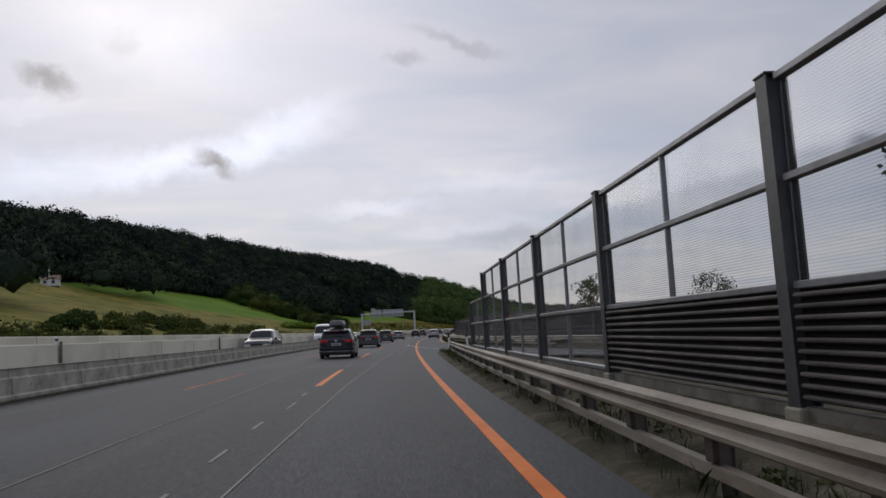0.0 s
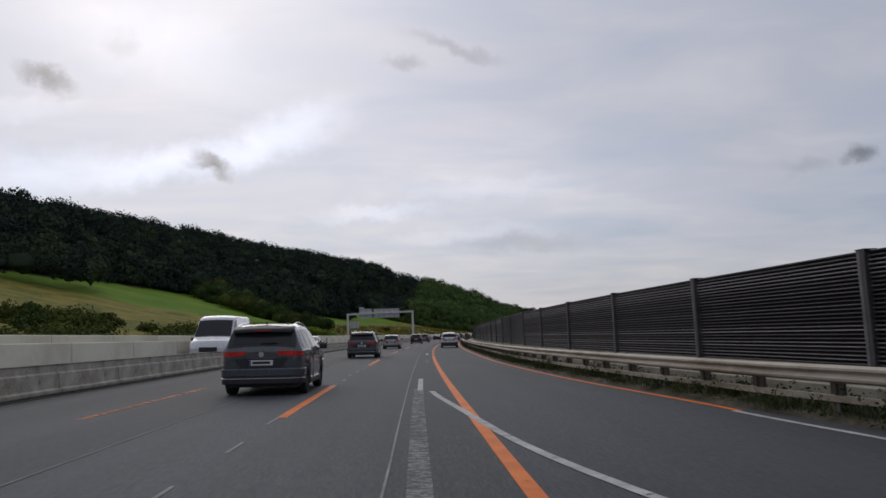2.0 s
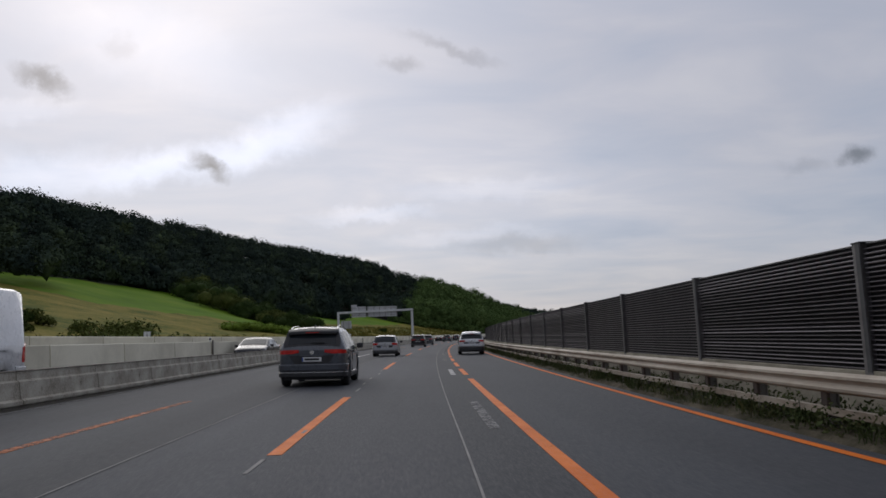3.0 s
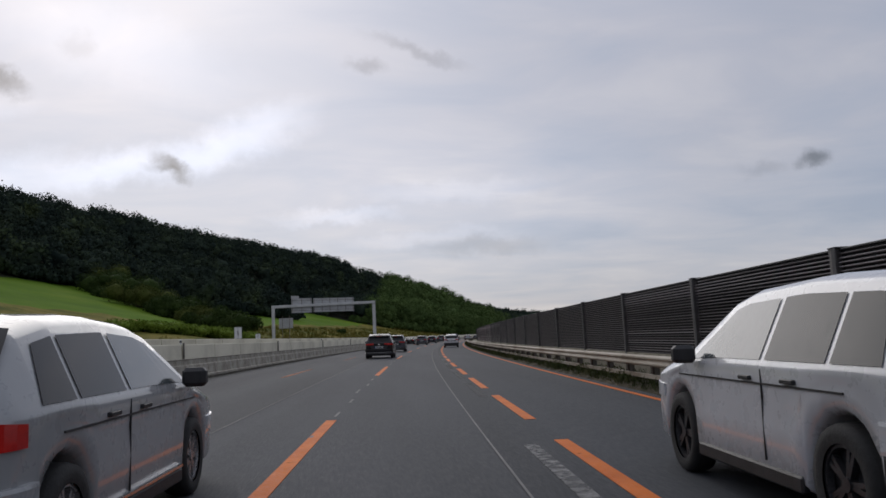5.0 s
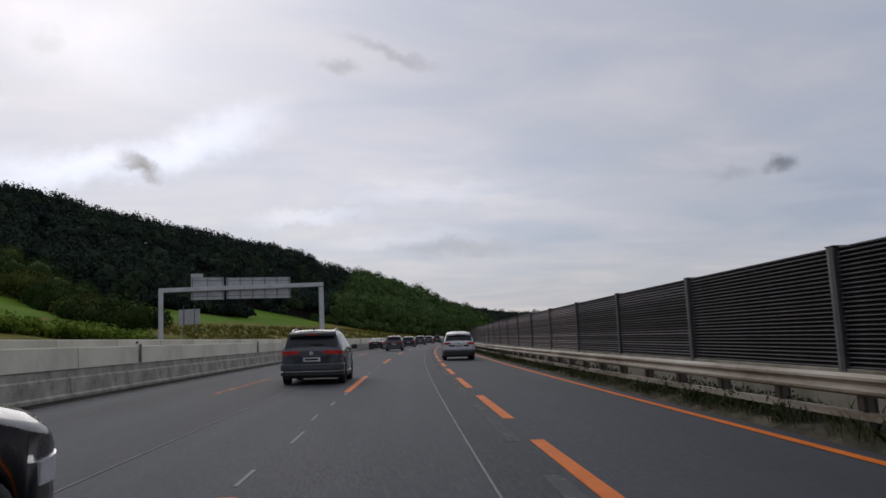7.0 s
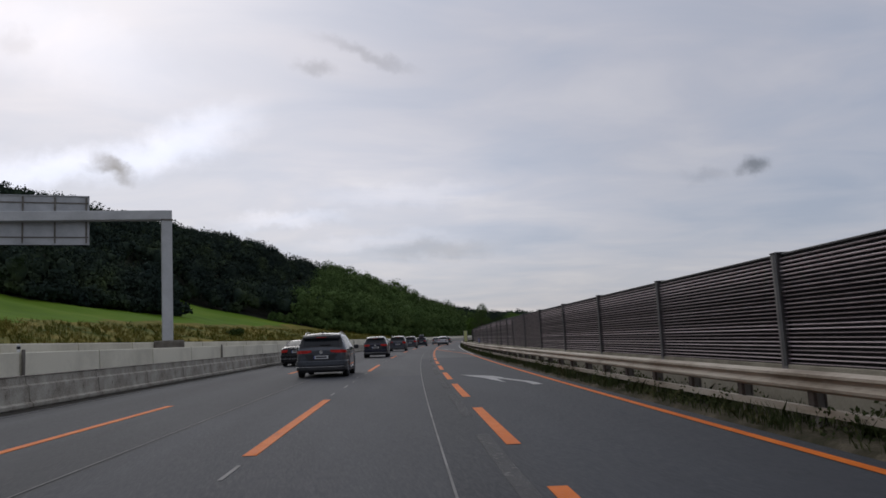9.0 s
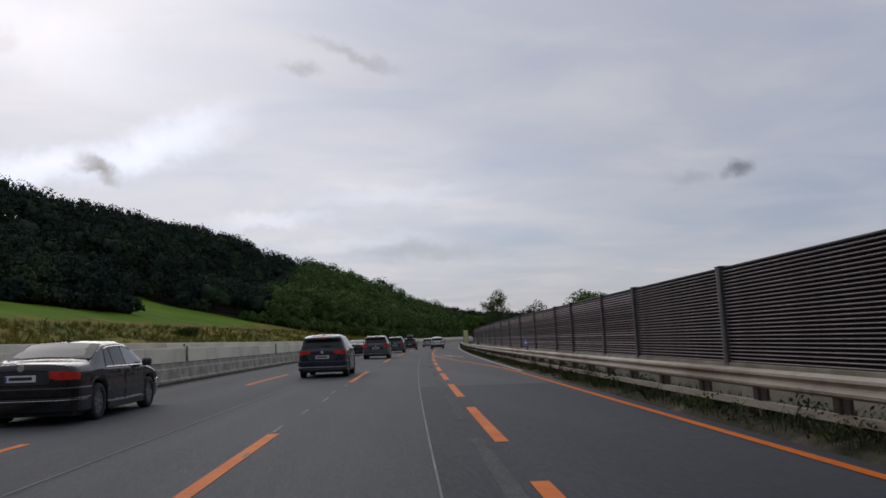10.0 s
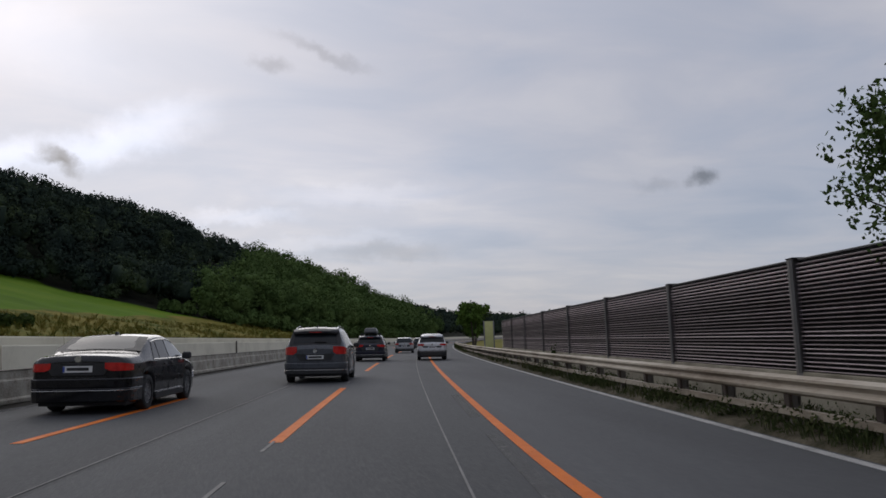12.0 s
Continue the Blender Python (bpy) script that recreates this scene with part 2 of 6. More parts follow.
SLAT_FADED = material("faded_brown_slat", [(0.34, (0.22, 0.178, 0.184)), (0.48, (0.45, 0.376, 0.386)), (0.62, (0.74, 0.635, 0.645))], 3.0, 0.6, fine=0.55, bump=0.35, bump_scale=40, per="island", stretch=(1, 0.9, 6))
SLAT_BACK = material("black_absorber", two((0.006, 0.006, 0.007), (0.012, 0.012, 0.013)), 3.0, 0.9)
SLAT_OLD = material("weathered_dark_slat", [(0.32, (0.030, 0.024, 0.022)), (0.52, (0.085, 0.070, 0.064)), (0.74, (0.19, 0.165, 0.15))], 2.4, 0.8, bump=0.6, bump_scale=25, per="object", stretch=(1, 0.5, 6))
FRAME = material("grey_aluminium_frame", two((0.17, 0.175, 0.19), (0.27, 0.275, 0.29)), 3.0, 0.45, metal=0.5)
GANTRY = material("gantry_grey_paint", two((0.42, 0.43, 0.43), (0.55, 0.56, 0.56)), 0.9, 0.5, bump=0.05)
SIGN_BACK = material("sign_back_aluminium", two((0.34, 0.35, 0.36), (0.47, 0.48, 0.49)), 1.2, 0.5, metal=0.2)
SIGN_WHITE = material("white_sign_sheet", two((0.62, 0.63, 0.62), (0.74, 0.74, 0.73)), 2.0, 0.5)
SIGN_RED = material("red_sign_edge", two((0.42, 0.03, 0.03), (0.55, 0.06, 0.05)), 4.0, 0.5)
SIGN_BLUE = material("blue_sign_sheet", two((0.02, 0.05, 0.26), (0.035, 0.08, 0.36)), 4.0, 0.5)
YELLOW = material("pale_yellow_panel", two((0.50, 0.52, 0.20), (0.62, 0.62, 0.28)), 2.0, 0.6)
BLACK = material("black_plastic", two((0.010, 0.010, 0.011), (0.024, 0.024, 0.026)), 8.0, 0.5)
MEADOW = material("mown_meadow", [(0.30, (0.072, 0.138, 0.012)), (0.5, (0.102, 0.186, 0.0156)), (0.68, (0.15, 0.216, 0.024))], 0.05, 0.95, bump=0.6, bump_scale=3, spec=0.05)
WEEDS = material("tall_dry_grass", [(0.34, (0.045, 0.068, 0.014)), (0.43, (0.098, 0.112, 0.022)), (0.50, (0.165, 0.150, 0.034)), (0.62, (0.25, 0.195, 0.052))], 0.12, 0.95, bump=1.0, bump_scale=2.5, fine=0.4, spec=0.05)
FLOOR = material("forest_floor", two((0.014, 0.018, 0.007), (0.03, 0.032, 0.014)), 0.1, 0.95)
LEAF_DARK = material("dark_forest_foliage", [(0.36, (0.020, 0.031, 0.028)), (0.5, (0.033, 0.048, 0.037)), (0.60, (0.050, 0.070, 0.040)), (0.70, (0.075, 0.098, 0.042))], 0.075, 0.9, fine=0.15, spec=0.02)
LEAF_FRESH = material("fresh_green_foliage", [(0.32, (0.0567, 0.1026, 0.02295)), (0.5, (0.0972, 0.1647, 0.03645)), (0.66, (0.1485, 0.2228, 0.0513))], 0.09, 0.7, fine=0.4, spec=0.02)
LEAF_WOOD = material("mid_green_foliage", [(0.32, (0.045, 0.078, 0.026)), (0.5, (0.082, 0.128, 0.042)), (0.68, (0.135, 0.190, 0.062))], 0.12, 0.8, fine=0.35, spec=0.02)
LEAF_BRAMBLE = material("olive_bramble_foliage", [(0.32, (0.040, 0.055, 0.014)), (0.5, (0.075, 0.092, 0.024)), (0.68, (0.12, 0.125, 0.04))], 0.3, 0.8, fine=0.4, spec=0.02)
LEAF_BUSH = material("bush_foliage", [(0.32, (0.0216, 0.0384, 0.012)), (0.5, (0.0384, 0.0624, 0.018)), (0.66, (0.066, 0.096, 0.0264))], 0.4, 0.7, fine=0.4, spec=0.02)
LEAF_HEDGE = material("bright_hedge_foliage", [(0.32, (0.085, 0.130, 0.020)), (0.5, (0.140, 0.205, 0.032)), (0.66, (0.20, 0.27, 0.05))], 0.4, 0.7, fine=0.4, spec=0.02)
GRASS = material("roadside_weeds", [(0.32, (0.028, 0.042, 0.015)), (0.5, (0.060, 0.078, 0.030)), (0.68, (0.18, 0.160, 0.082))], 0.9, 0.8, fine=0.5, spec=0.02)
BARK = material("grey_brown_bark", two((0.035, 0.028, 0.022), (0.09, 0.075, 0.06)), 6.0, 0.9, bump=0.6)
ROOF = material("roof_tiles", two((0.20, 0.12, 0.09), (0.30, 0.20, 0.16)), 2.0, 0.85)
PLASTER = material("white_plaster", two((0.55, 0.54, 0.52), (0.68, 0.67, 0.65)), 0.8, 0.9)
TYRE = material("tyre_rubber", two((0.012, 0.012, 0.012), (0.026, 0.026, 0.026)), 9.0, 0.8, bump=0.2)
RIM = material("alloy_rim", two((0.30, 0.30, 0.31), (0.46, 0.46, 0.47)), 6.0, 0.3, metal=0.8)
DARK_RIM = material("dark_alloy_rim", two((0.05, 0.05, 0.055), (0.10, 0.10, 0.105)), 6.0, 0.35, metal=0.7)
CHROME = material("chrome_trim", two((0.50, 0.50, 0.50), (0.62, 0.62, 0.62)), 6.0, 0.2, metal=1.0)
PLATE = material("number_plate_white", two((0.58, 0.58, 0.57), (0.68, 0.68, 0.67)), 8.0, 0.5)
TAIL = material("red_lamp_lens", two((0.20, 0.006, 0.007), (0.42, 0.016, 0.014)), 9.0, 0.15, coat=0.6)
TAIL.node_tree.nodes["Principled BSDF"].inputs["Emission Color"].default_value = (1.0, 0.03, 0.02, 1)
TAIL.node_tree.nodes["Principled BSDF"].inputs["Emission Strength"].default_value = 0.035
HEAD = material("clear_lamp_lens", two((0.50, 0.51, 0.53), (0.70, 0.71, 0.73)), 6.0, 0.12, coat=0.6)


def paint(name, c):
    return material(name, two(tuple(v * 0.85 for v in c), tuple(min(1, v * 1.12) for v in c)), 0.5, 0.30, coat=0.9, metal=0.15, fine=0.0, spec=0.12)


GREY_PAINT = paint("anthracite_car_paint", (0.074, 0.081, 0.094))
BLACK_PAINT = paint("black_car_paint", (0.006, 0.006, 0.008))
WHITE_CAR = paint("white_car_paint", (0.62, 0.63, 0.65))
SILVER_CAR = paint("silver_car_paint", (0.36, 0.37, 0.38))
BLUE_CAR = paint("dark_blue_car_paint", (0.018, 0.020, 0.034))
BOX_PLASTIC = material("grey_roof_box_plastic", two((0.075, 0.080, 0.085), (0.13, 0.135, 0.14)), 3.0, 0.4)

CAR_GLASS = material("tinted_car_glass", two((0.012, 0.015, 0.018), (0.020, 0.024, 0.028)), 0.6, 0.12, spec=0.3, fine=0.0)
CAR_GLASS_CLEAR = material("lightly_tinted_car_glass", two((0.07, 0.085, 0.09), (0.12, 0.135, 0.14)), 1.2, 0.12, coat=0.3, spec=0.6)

PANE = bpy.data.materials.new("ribbed_safety_glass")
PANE.use_nodes = True
t = PANE.node_tree
t.nodes.remove(t.nodes["Principled BSDF"])
clear = node(t, "ShaderNodeBsdfTransparent", i0=(0.97, 0.972, 0.97, 1))
haze = node(t, "ShaderNodeBsdfDiffuse", i0=(0.36, 0.36, 0.36, 1))
gloss = t.nodes.new("ShaderNodeBsdfGlossy")
gloss.inputs["Roughness"].default_value = 0.08
co = t.nodes.new("ShaderNodeTexCoord")
lines = t.nodes.new("ShaderNodeTexWave")
lines.bands_direction = "Z"
lines.inputs["Scale"].default_value = 10.0
wire(t, co, lines, 3)
dirt = node(t, "ShaderNodeTexNoise", i2=0.9, i3=5.0)
wire(t, co, dirt, 3)
share = node(t, "ShaderNodeMapRange", i1=0.62, i2=0.95, i3=0.05, i4=0.32)
wire(t, lines, share, 1)
grime = node(t, "ShaderNodeMath", op="MULTIPLY")
wire(t, share, grime)
wire(t, dirt, grime, 0, 1)
m1 = t.nodes.new("ShaderNodeMixShader")
wire(t, grime, m1)
wire(t, clear, m1, 0, 1)
wire(t, haze, m1, 0, 2)
m2 = t.nodes.new("ShaderNodeMixShader")
m2.inputs[0].default_value = 0.06
wire(t, m1, m2, 0, 1)
wire(t, gloss, m2, 0, 2)
wire(t, m2, t.nodes["Material Output"])


# ---- building helpers ----
def mesh(name, verts, faces, mats, index=None, smooth=False):
    me = bpy.data.meshes.new(name)
    me.from_pydata([tuple(v) for v in verts], [], faces)
    for m in mats if isinstance(mats, (list, tuple)) else [mats]:
        me.materials.append(m)
    if index is not None:
        me.polygons.foreach_set("material_index", index)
    if smooth:
        me.polygons.foreach_set("use_smooth", [True] * len(me.polygons))
    me.update()
    return me


def part(name, bm, mat, parent=None, label="", m=None):
    """Links a bmesh, or a mesh made already, as one object under parent."""
    if isinstance(bm, bmesh.types.BMesh):
        me = bpy.data.meshes.new(name)
        bm.to_mesh(me)
        bm.free()
        me.materials.append(mat)
    else:
        me = bm
    ob = new(name, me)
    ob.parent = parent
    if m is not None:
        ob.matrix_basis = m
    return tagged(ob, label)


def thing(name, label, category, m=None, group="", kind=""):
    ob = new(name)
    ob.empty_display_size = 0.2
    if m is not None:
        ob.matrix_basis = m
    return tagged(ob, label, category, group, kind)


def box(bm, x0, x1, y0, y1, z0, z1, bevel=0.0, m=None):
    r = bmesh.ops.create_cube(bm, size=1.0)["verts"]
    t = Matrix.Translation(((x0 + x1) / 2, (y0 + y1) / 2, (z0 + z1) / 2)) @ Matrix.Diagonal((x1 - x0, y1 - y0, z1 - z0, 1))
    bmesh.ops.transform(bm, matrix=(m @ t) if m else t, verts=r)
    if bevel:
        edges = list({e for v in r for e in v.link_edges})
        bmesh.ops.bevel(bm, geom=edges, offset=bevel, segments=1, affect="EDGES")
    return bm


def boxes(*rows, bevel=0.0):
    bm = bmesh.new()
    for r in rows:
        box(bm, *r, bevel=bevel)
    return bm


def tube(bm, a, b, r0, r1, n=8, caps=True):
    a, b = Vector(a), Vector(b)
    q = (b - a).to_track_quat("Z", "Y").to_matrix().to_4x4()
    bmesh.ops.create_cone(bm, cap_ends=caps, segments=n, radius1=r0, radius2=r1, depth=(b - a).length, matrix=Matrix.Translation((a + b) / 2) @ q)
    return bm


def along(s, d, h=0.0, turn=0.0):
    """A frame on the road: x across to the right, y ahead along the road, z up."""
    return Matrix.Translation(P(s, d, h)) @ Matrix.Rotation(-s / R + radians(turn), 4, "Z")


def on_slope(s, d, h=0.0, turn=0.0):
    """The same, tilted with the road's grade and crossfall."""
    return along(s, d, h) @ Matrix.Rotation(math.atan(GRADE), 4, "X") @ Matrix.Rotation(math.atan(BANK), 4, "Y") @ Matrix.Rotation(radians(turn), 4, "Z")


def ribbon(name, prof, s0, s1, mat, step=3.0, shift=lambda s: 0.0, parent=None, closed=False, label="", kind="", caps=True):
    """A profile of (d, h) swept along the road."""
    n = max(1, int(round((s1 - s0) / step)))
    k = len(prof)
    v, f = [], []
    for i in range(n + 1):
        s = s0 + (s1 - s0) * i / n
        o = shift(s)
        v += [P(s, d + o, h) for d, h in prof]
    for i in range(n):
        for j in range(k if closed else k - 1):
            a, b = i * k + j, i * k + (j + 1) % k
            f.append((a, b, b + k, a + k))
    if closed and caps:
        f += [tuple(range(k))[::-1], tuple(range(n * k, n * k + k))]
    me = mesh(name, v, f, mat)
    if name == "road":
        me.attributes.new("across", "FLOAT", "POINT").data.foreach_set("value", [d for i in range(n + 1) for d, h in prof])
    ob = part(name, me, mat, parent, label)
    if kind:
        tagged(ob, kind=kind)
    return ob


def h_post(name, mat, w, depth, z0, z1, web=0.016, flange=0.016, x0=0.0, cap=False):
    """An H-section post: flanges across, web between, in one piece."""
    a, b, t = w / 2, depth / 2, web / 2
    out = [(-a, -b), (-a + flange, -b), (-a + flange, -t), (a - flange, -t), (a - flange, -b), (a, -b), (a, b), (a - flange, b), (a - flange, t), (-a + flange, t), (-a + flange, b), (-a, b)]
    bm = bmesh.new()
    lo, hi = ([bm.verts.new((x0 + x, y, z)) for x, y in out] for z in (z0, z1))
    for i in range(12):
        bm.faces.new((lo[i], lo[(i + 1) % 12], hi[(i + 1) % 12], hi[i]))
    bm.faces.new(lo[::-1])
    bm.faces.new(hi)
    bmesh.ops.recalc_face_normals(bm, faces=bm.faces)
    me = bpy.data.meshes.new(name)
    bm.to_mesh(me)
    bm.free()
    me.materials.append(mat)
    return me


def ramp_out(s):
    """How far the slip road's outer edge stands off the line that it joins."""
    return float(np.interp(s, [-60, -20, 10, 30, 40, 52, 57, 66, 75, 81, 90], [75, 44, 22.5, 11.5, 7.4, 3.75, 2.6, 1.3, 0.6, 0.3, 0.0]))


# ---- ground ----
def edge_of_wood(s):
    return np.interp(s, [-400, 0, 300, 350, 410, 437, 478, 487, 562, 571, 600, 640, 3000], [150, 140, 134, 135, 112, 93, 85, 118, 126, 72, 53, 43, 44])


def slope_foot(s):
    return np.interp(s, [-400, 0, 300, 350, 480, 562, 660, 770, 3000], [150, 140, 134, 135, 120, 122, 88, 62, 62])


def crest(s):
    return np.interp(s, [-400, 0, 300, 450, 640, 880, 1300, 3000], [260, 230, 208, 200, 165, 150, 150, 170])


def crest_height(s):
    return np.interp(s, [-400, 100, 300, 450, 550, 670, 840, 1010, 1120, 1270, 1560, 3000], [36, 44, 51.3, 55.4, 54.2, 51.0, 31.0, 13.5, 13.5, 14, 7, 3])


def wood_foot(s):
    return np.interp(s, [-400, 0, 350, 480, 562, 660, 770, 3000], [20, 22, 24, 20, 20, 12, 6, 3])


def land(s, d):
    """The land's height over the road's plane."""
    s, d = np.asarray(s, float), np.asarray(d, float)
    D = -d
    e, c, zf, zc = slope_foot(s), crest(s), wood_foot(s), crest_height(s)
    u = np.clip((D - 32) / (e - 32), 0, 1)
    meadow = zf * (0.75 * u + 0.25 * u * u)
    w = np.clip((D - e) / (c - e), 0, 1)
    z = np.where(D < 32, -0.12, np.where(D < e, meadow - 0.12, zf + (zc - zf) * np.sin(w * math.pi / 2) - 0.12))
    z = z - np.clip(D - c - 60, 0, 900) * 0.05
    right = np.where(d > 6, -0.12 - np.clip(d - 6, 0, 14) * 0.04, z)
    return np.where(d > 6, right, z)


ss = np.concatenate([np.arange(-300, 370, 7.0), np.arange(370, 600, 2.5), np.arange(600, 700, 7.0), np.arange(700, 1500, 25), np.arange(1500, 3600, 150)])
ds = np.concatenate([[-1500, -1000, -700, -500, -400, -330], np.arange(-280, -130, 6.0), np.arange(-130, -35, 2.5), [-33, -31.5, -20, -9, 0, 3, 6, 12, 20, 40, 80, 160, 320, 640, 1000, 1400]])
gs, gd = np.meshgrid(ss, ds, indexing="ij")
gz = land(gs, gd)
bumpy = np.array([[noise.noise((a / 17, b / 17, 0.3)) for b in ds] for a in ss]) * np.where((gd < -36), 0.8, 0)
verts = PV(gs, gd, gz + bumpy).reshape(-1, 3)
k = len(ds)
faces, index = [], []
for i in range(len(ss) - 1):
    for j in range(k - 1):
        faces.append((i * k + j, (i + 1) * k + j, (i + 1) * k + j + 1, i * k + j + 1))
        s, D = (ss[i] + ss[i + 1]) / 2, -(ds[j] + ds[j + 1]) / 2
        weedy = float(np.interp(s, [0, 240, 268, 300, 345, 430, 560, 640], [150, 140, 90, 72, 60, 70, 76, 62])) + 9 * noise.noise((s / 30, 3.1, 0))
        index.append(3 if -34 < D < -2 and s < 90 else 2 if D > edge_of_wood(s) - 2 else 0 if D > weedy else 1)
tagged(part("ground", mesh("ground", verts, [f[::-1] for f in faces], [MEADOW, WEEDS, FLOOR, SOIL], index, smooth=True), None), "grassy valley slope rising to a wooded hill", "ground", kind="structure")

# ---- road: strips of asphalt, side by side ----
tagged(ribbon("road", [(-9.95, 0), (-4.62, 0)], -60, 1500, ASPHALT_PALE, 6), "pale worn asphalt motorway lanes", "road", kind="structure")
def joint(s):
    """Where the seam between the two layings of asphalt runs."""
    return float(np.interp(s, [-60, 20, 46, 50, 61, 90, 150, 230, 420, 1500], [-3.6, -2.3, -1.56, -1.47, -1.17, -0.92, -0.85, -0.84, -0.95, -0.95]))


def strip(lo, hi, s0, s1, mat, label):
    q = np.linspace(s0, s1, int((s1 - s0) / 2) + 1)
    v = [P(s, f(s)) for s in q for f in (lo, hi)]
    f = [(2 * i, 2 * i + 1, 2 * i + 3, 2 * i + 2) for i in range(len(q) - 1)]
    me = mesh("road", v, f, mat)
    me.attributes.new("across", "FLOAT", "POINT").data.foreach_set("value", [g(s) for s in q for g in (lo, hi)])
    return tagged(part("road", me, None), label, "road", kind="structure")


strip(lambda s: -4.62, joint, -60, 31, ASPHALT_OLD, "older dark asphalt motorway lane")
strip(lambda s: -4.62, joint, 31, 272, ASPHALT, "grey asphalt motorway lane")
strip(lambda s: -4.62, joint, 272, 1500, ASPHALT_LIGHT, "light worn asphalt motorway lane")
strip(joint, lambda s: 1.3, -60, 50, ASPHALT_DARK, "darker asphalt beside the orange line")
strip(joint, lambda s: 3.12 + ramp_out(s), 50, 296, ASPHALT_DARK, "darker asphalt of the merging lane")
strip(joint, lambda s: 3.12 + ramp_out(s), 296, 1500, ASPHALT_LIGHT, "grey asphalt where the lane ends")
tagged(ribbon("road", [(-14.9, 0.0), (-9.95, 0.0)], -60, 1500, ASPHALT, 6), "asphalt lane of the opposing traffic", "road", kind="structure")
tagged(ribbon("road", [(-30.2, 0.0), (-14.9, 0.0)], -60, 1500, ASPHALT_PALE, 6), "asphalt of the far carriageway", "road", kind="structure")
# the slip road joining, and the wedge where it widens the lane
v, f = [], []
for i, s in enumerate(np.linspace(-60, 50, 45)):
    o = ramp_out(s)
    v += [P(s, 3.12 + o, 0), P(s, max(1.3, 3.12 + o - 5.6) if s < 36 else 1.3, 0.0)]
for i in range(44):
    f.append((2 * i + 1, 2 * i, 2 * i + 2, 2 * i + 3))
tagged(part("slip_road", mesh("slip_road", v, f, ASPHALT_DARK), None), "dark asphalt slip road joining the motorway", "road", kind="structure")
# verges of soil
# the barrier's foot: real dirt and painted shade in one dark strip
tagged(ribbon("verge", [(-9.66, 0.0), (-9.66, 0.03), (-9.5, 0.012), (-9.38, 0.002)], -30, 454, GUTTER, 4), "dirt along the foot of the barrier, darkened for the shade there", "verge", kind="structure")
tagged(ribbon("verge", [(3.06, -0.03), (3.18, 0.05), (3.6, 0.11), (4.3, 0.16), (5.22, 0.20)], -60, 700, SOIL, 4, shift=ramp_out), "dusty soil verge with weeds beside the road", "verge", kind="structure")
tagged(ribbon("verge", [(0.58, -0.03), (0.72, 0.04), (1.3, 0.10), (2.2, 0.30), (2.9, 0.36), (3.8, 0.0)], -60, 46, SOIL, 4, shift=lambda s: 0.010 * max(0, s)), "stony soil strip under the crash barrier", "verge", kind="structure")
tagged(ribbon("verge", [(-33.5, -0.1), (-31.6, 0.12), (-30.2, -0.02)], -60, 900, SOIL, 6), "grassy shoulder of the far carriageway", "verge", kind="structure")


# ---- road markings ----
def line(name, d, s0, s1, width, mat, label, d1=None):
    """A painted stripe; d may change evenly to d1."""
    e = d if d1 is None else d1
    g = lambda s: (e - d) * (s - s0) / (s1 - s0)
    ob = ribbon(name, [(d - width / 2, 0.0), (d - width / 2, 0.006), (d + width / 2, 0.006), (d + width / 2, 0.0)], s0, s1, mat, 2.0, shift=g)
    return tagged(ob, label, "road marking", kind="structure")


def curve_line(name, pts, width, mat, label):
    q = np.array(pts)
    s = np.arange(q[0, 0], q[-1, 0] + 0.01, 1.0)
    d = np.interp(s, q[:, 0], q[:, 1])
    d = np.convolve(np.pad(d, 2, mode="edge"), np.ones(5) / 5, "valid")
    v, f = [], []
    for a, b in zip(s, d):
        v += [P(a, b - width / 2, 0.007), P(a, b + width / 2, 0.007)]
    for i in range(len(s) - 1):
        f.append((2 * i, 2 * i + 1, 2 * i + 3, 2 * i + 2))
    return tagged(part(name, mesh(name, v, f, mat), None), label, "road marking", kind="structure")


line("lane_marking", 0.0, -30, 100.5, 0.16, ORANGE, "solid orange lane edge line")
starts = []
anchors = [(100.0, 0), (107.6, 1), (115.3, 2), (152.9, 7), (160.5, 8), (190.6, 12), (198.3, 13), (260.7, 21), (268.3, 22), (291.8, 25), (299.3, 26), (313.8, 28), (321.6, 29), (329.0, 30)]
for i in range(31):
    starts.append(float(np.interp(i, [n for _, n in anchors], [s for s, _ in anchors])))
for s in starts:
    line("lane_marking", 0.0, s, s + 5.1, 0.17, ORANGE, "short orange dash between the lanes")
for i, s in enumerate([-3.5, 19.5, 42.0, 66.6, 90.0, 113.8, 137.6, 161.5, 184.1, 205.8, 229.5, 252.8, 277.2, 300.0, 323.0, 344.8, 368, 391, 414, 437, 460, 483]):
    line("lane_marking", -3.04, s, s + (8.6 if s < 340 else 11.5), 0.16, ORANGE, "long orange dash between the lanes")
    line("lane_marking", -6.42, s + 0.5, s + 8.5, 0.15, WHITE_PAINT if s < 15 or 100 < s < 150 else ORANGE_WORN if s < 240 else ORANGE, "faded dash between the left lanes")
line("lane_marking", -9.2, -30, 900, 0.15, GHOST, "worn edge line beside the concrete barrier")
curve_line("edge_marking", [(66, 4.2), (75, 3.40), (81, 3.12), (90, 2.82), (100, 2.79), (297, 2.79), (304, 2.74), (308, 2.60)], 0.14, ORANGE, "solid orange edge line")
curve_line("edge_marking", [(308, 2.60), (312, 2.25), (317, 1.80), (324, 1.10), (329, 0.72), (334.5, 0.30), (341, -0.02), (346, -0.06), (440, 0.0), (700, 0.0)], 0.15, ORANGE, "orange line closing the merging lane")
line("edge_marking", 2.97, 304, 900, 0.13, WHITE_PAINT, "white edge line")
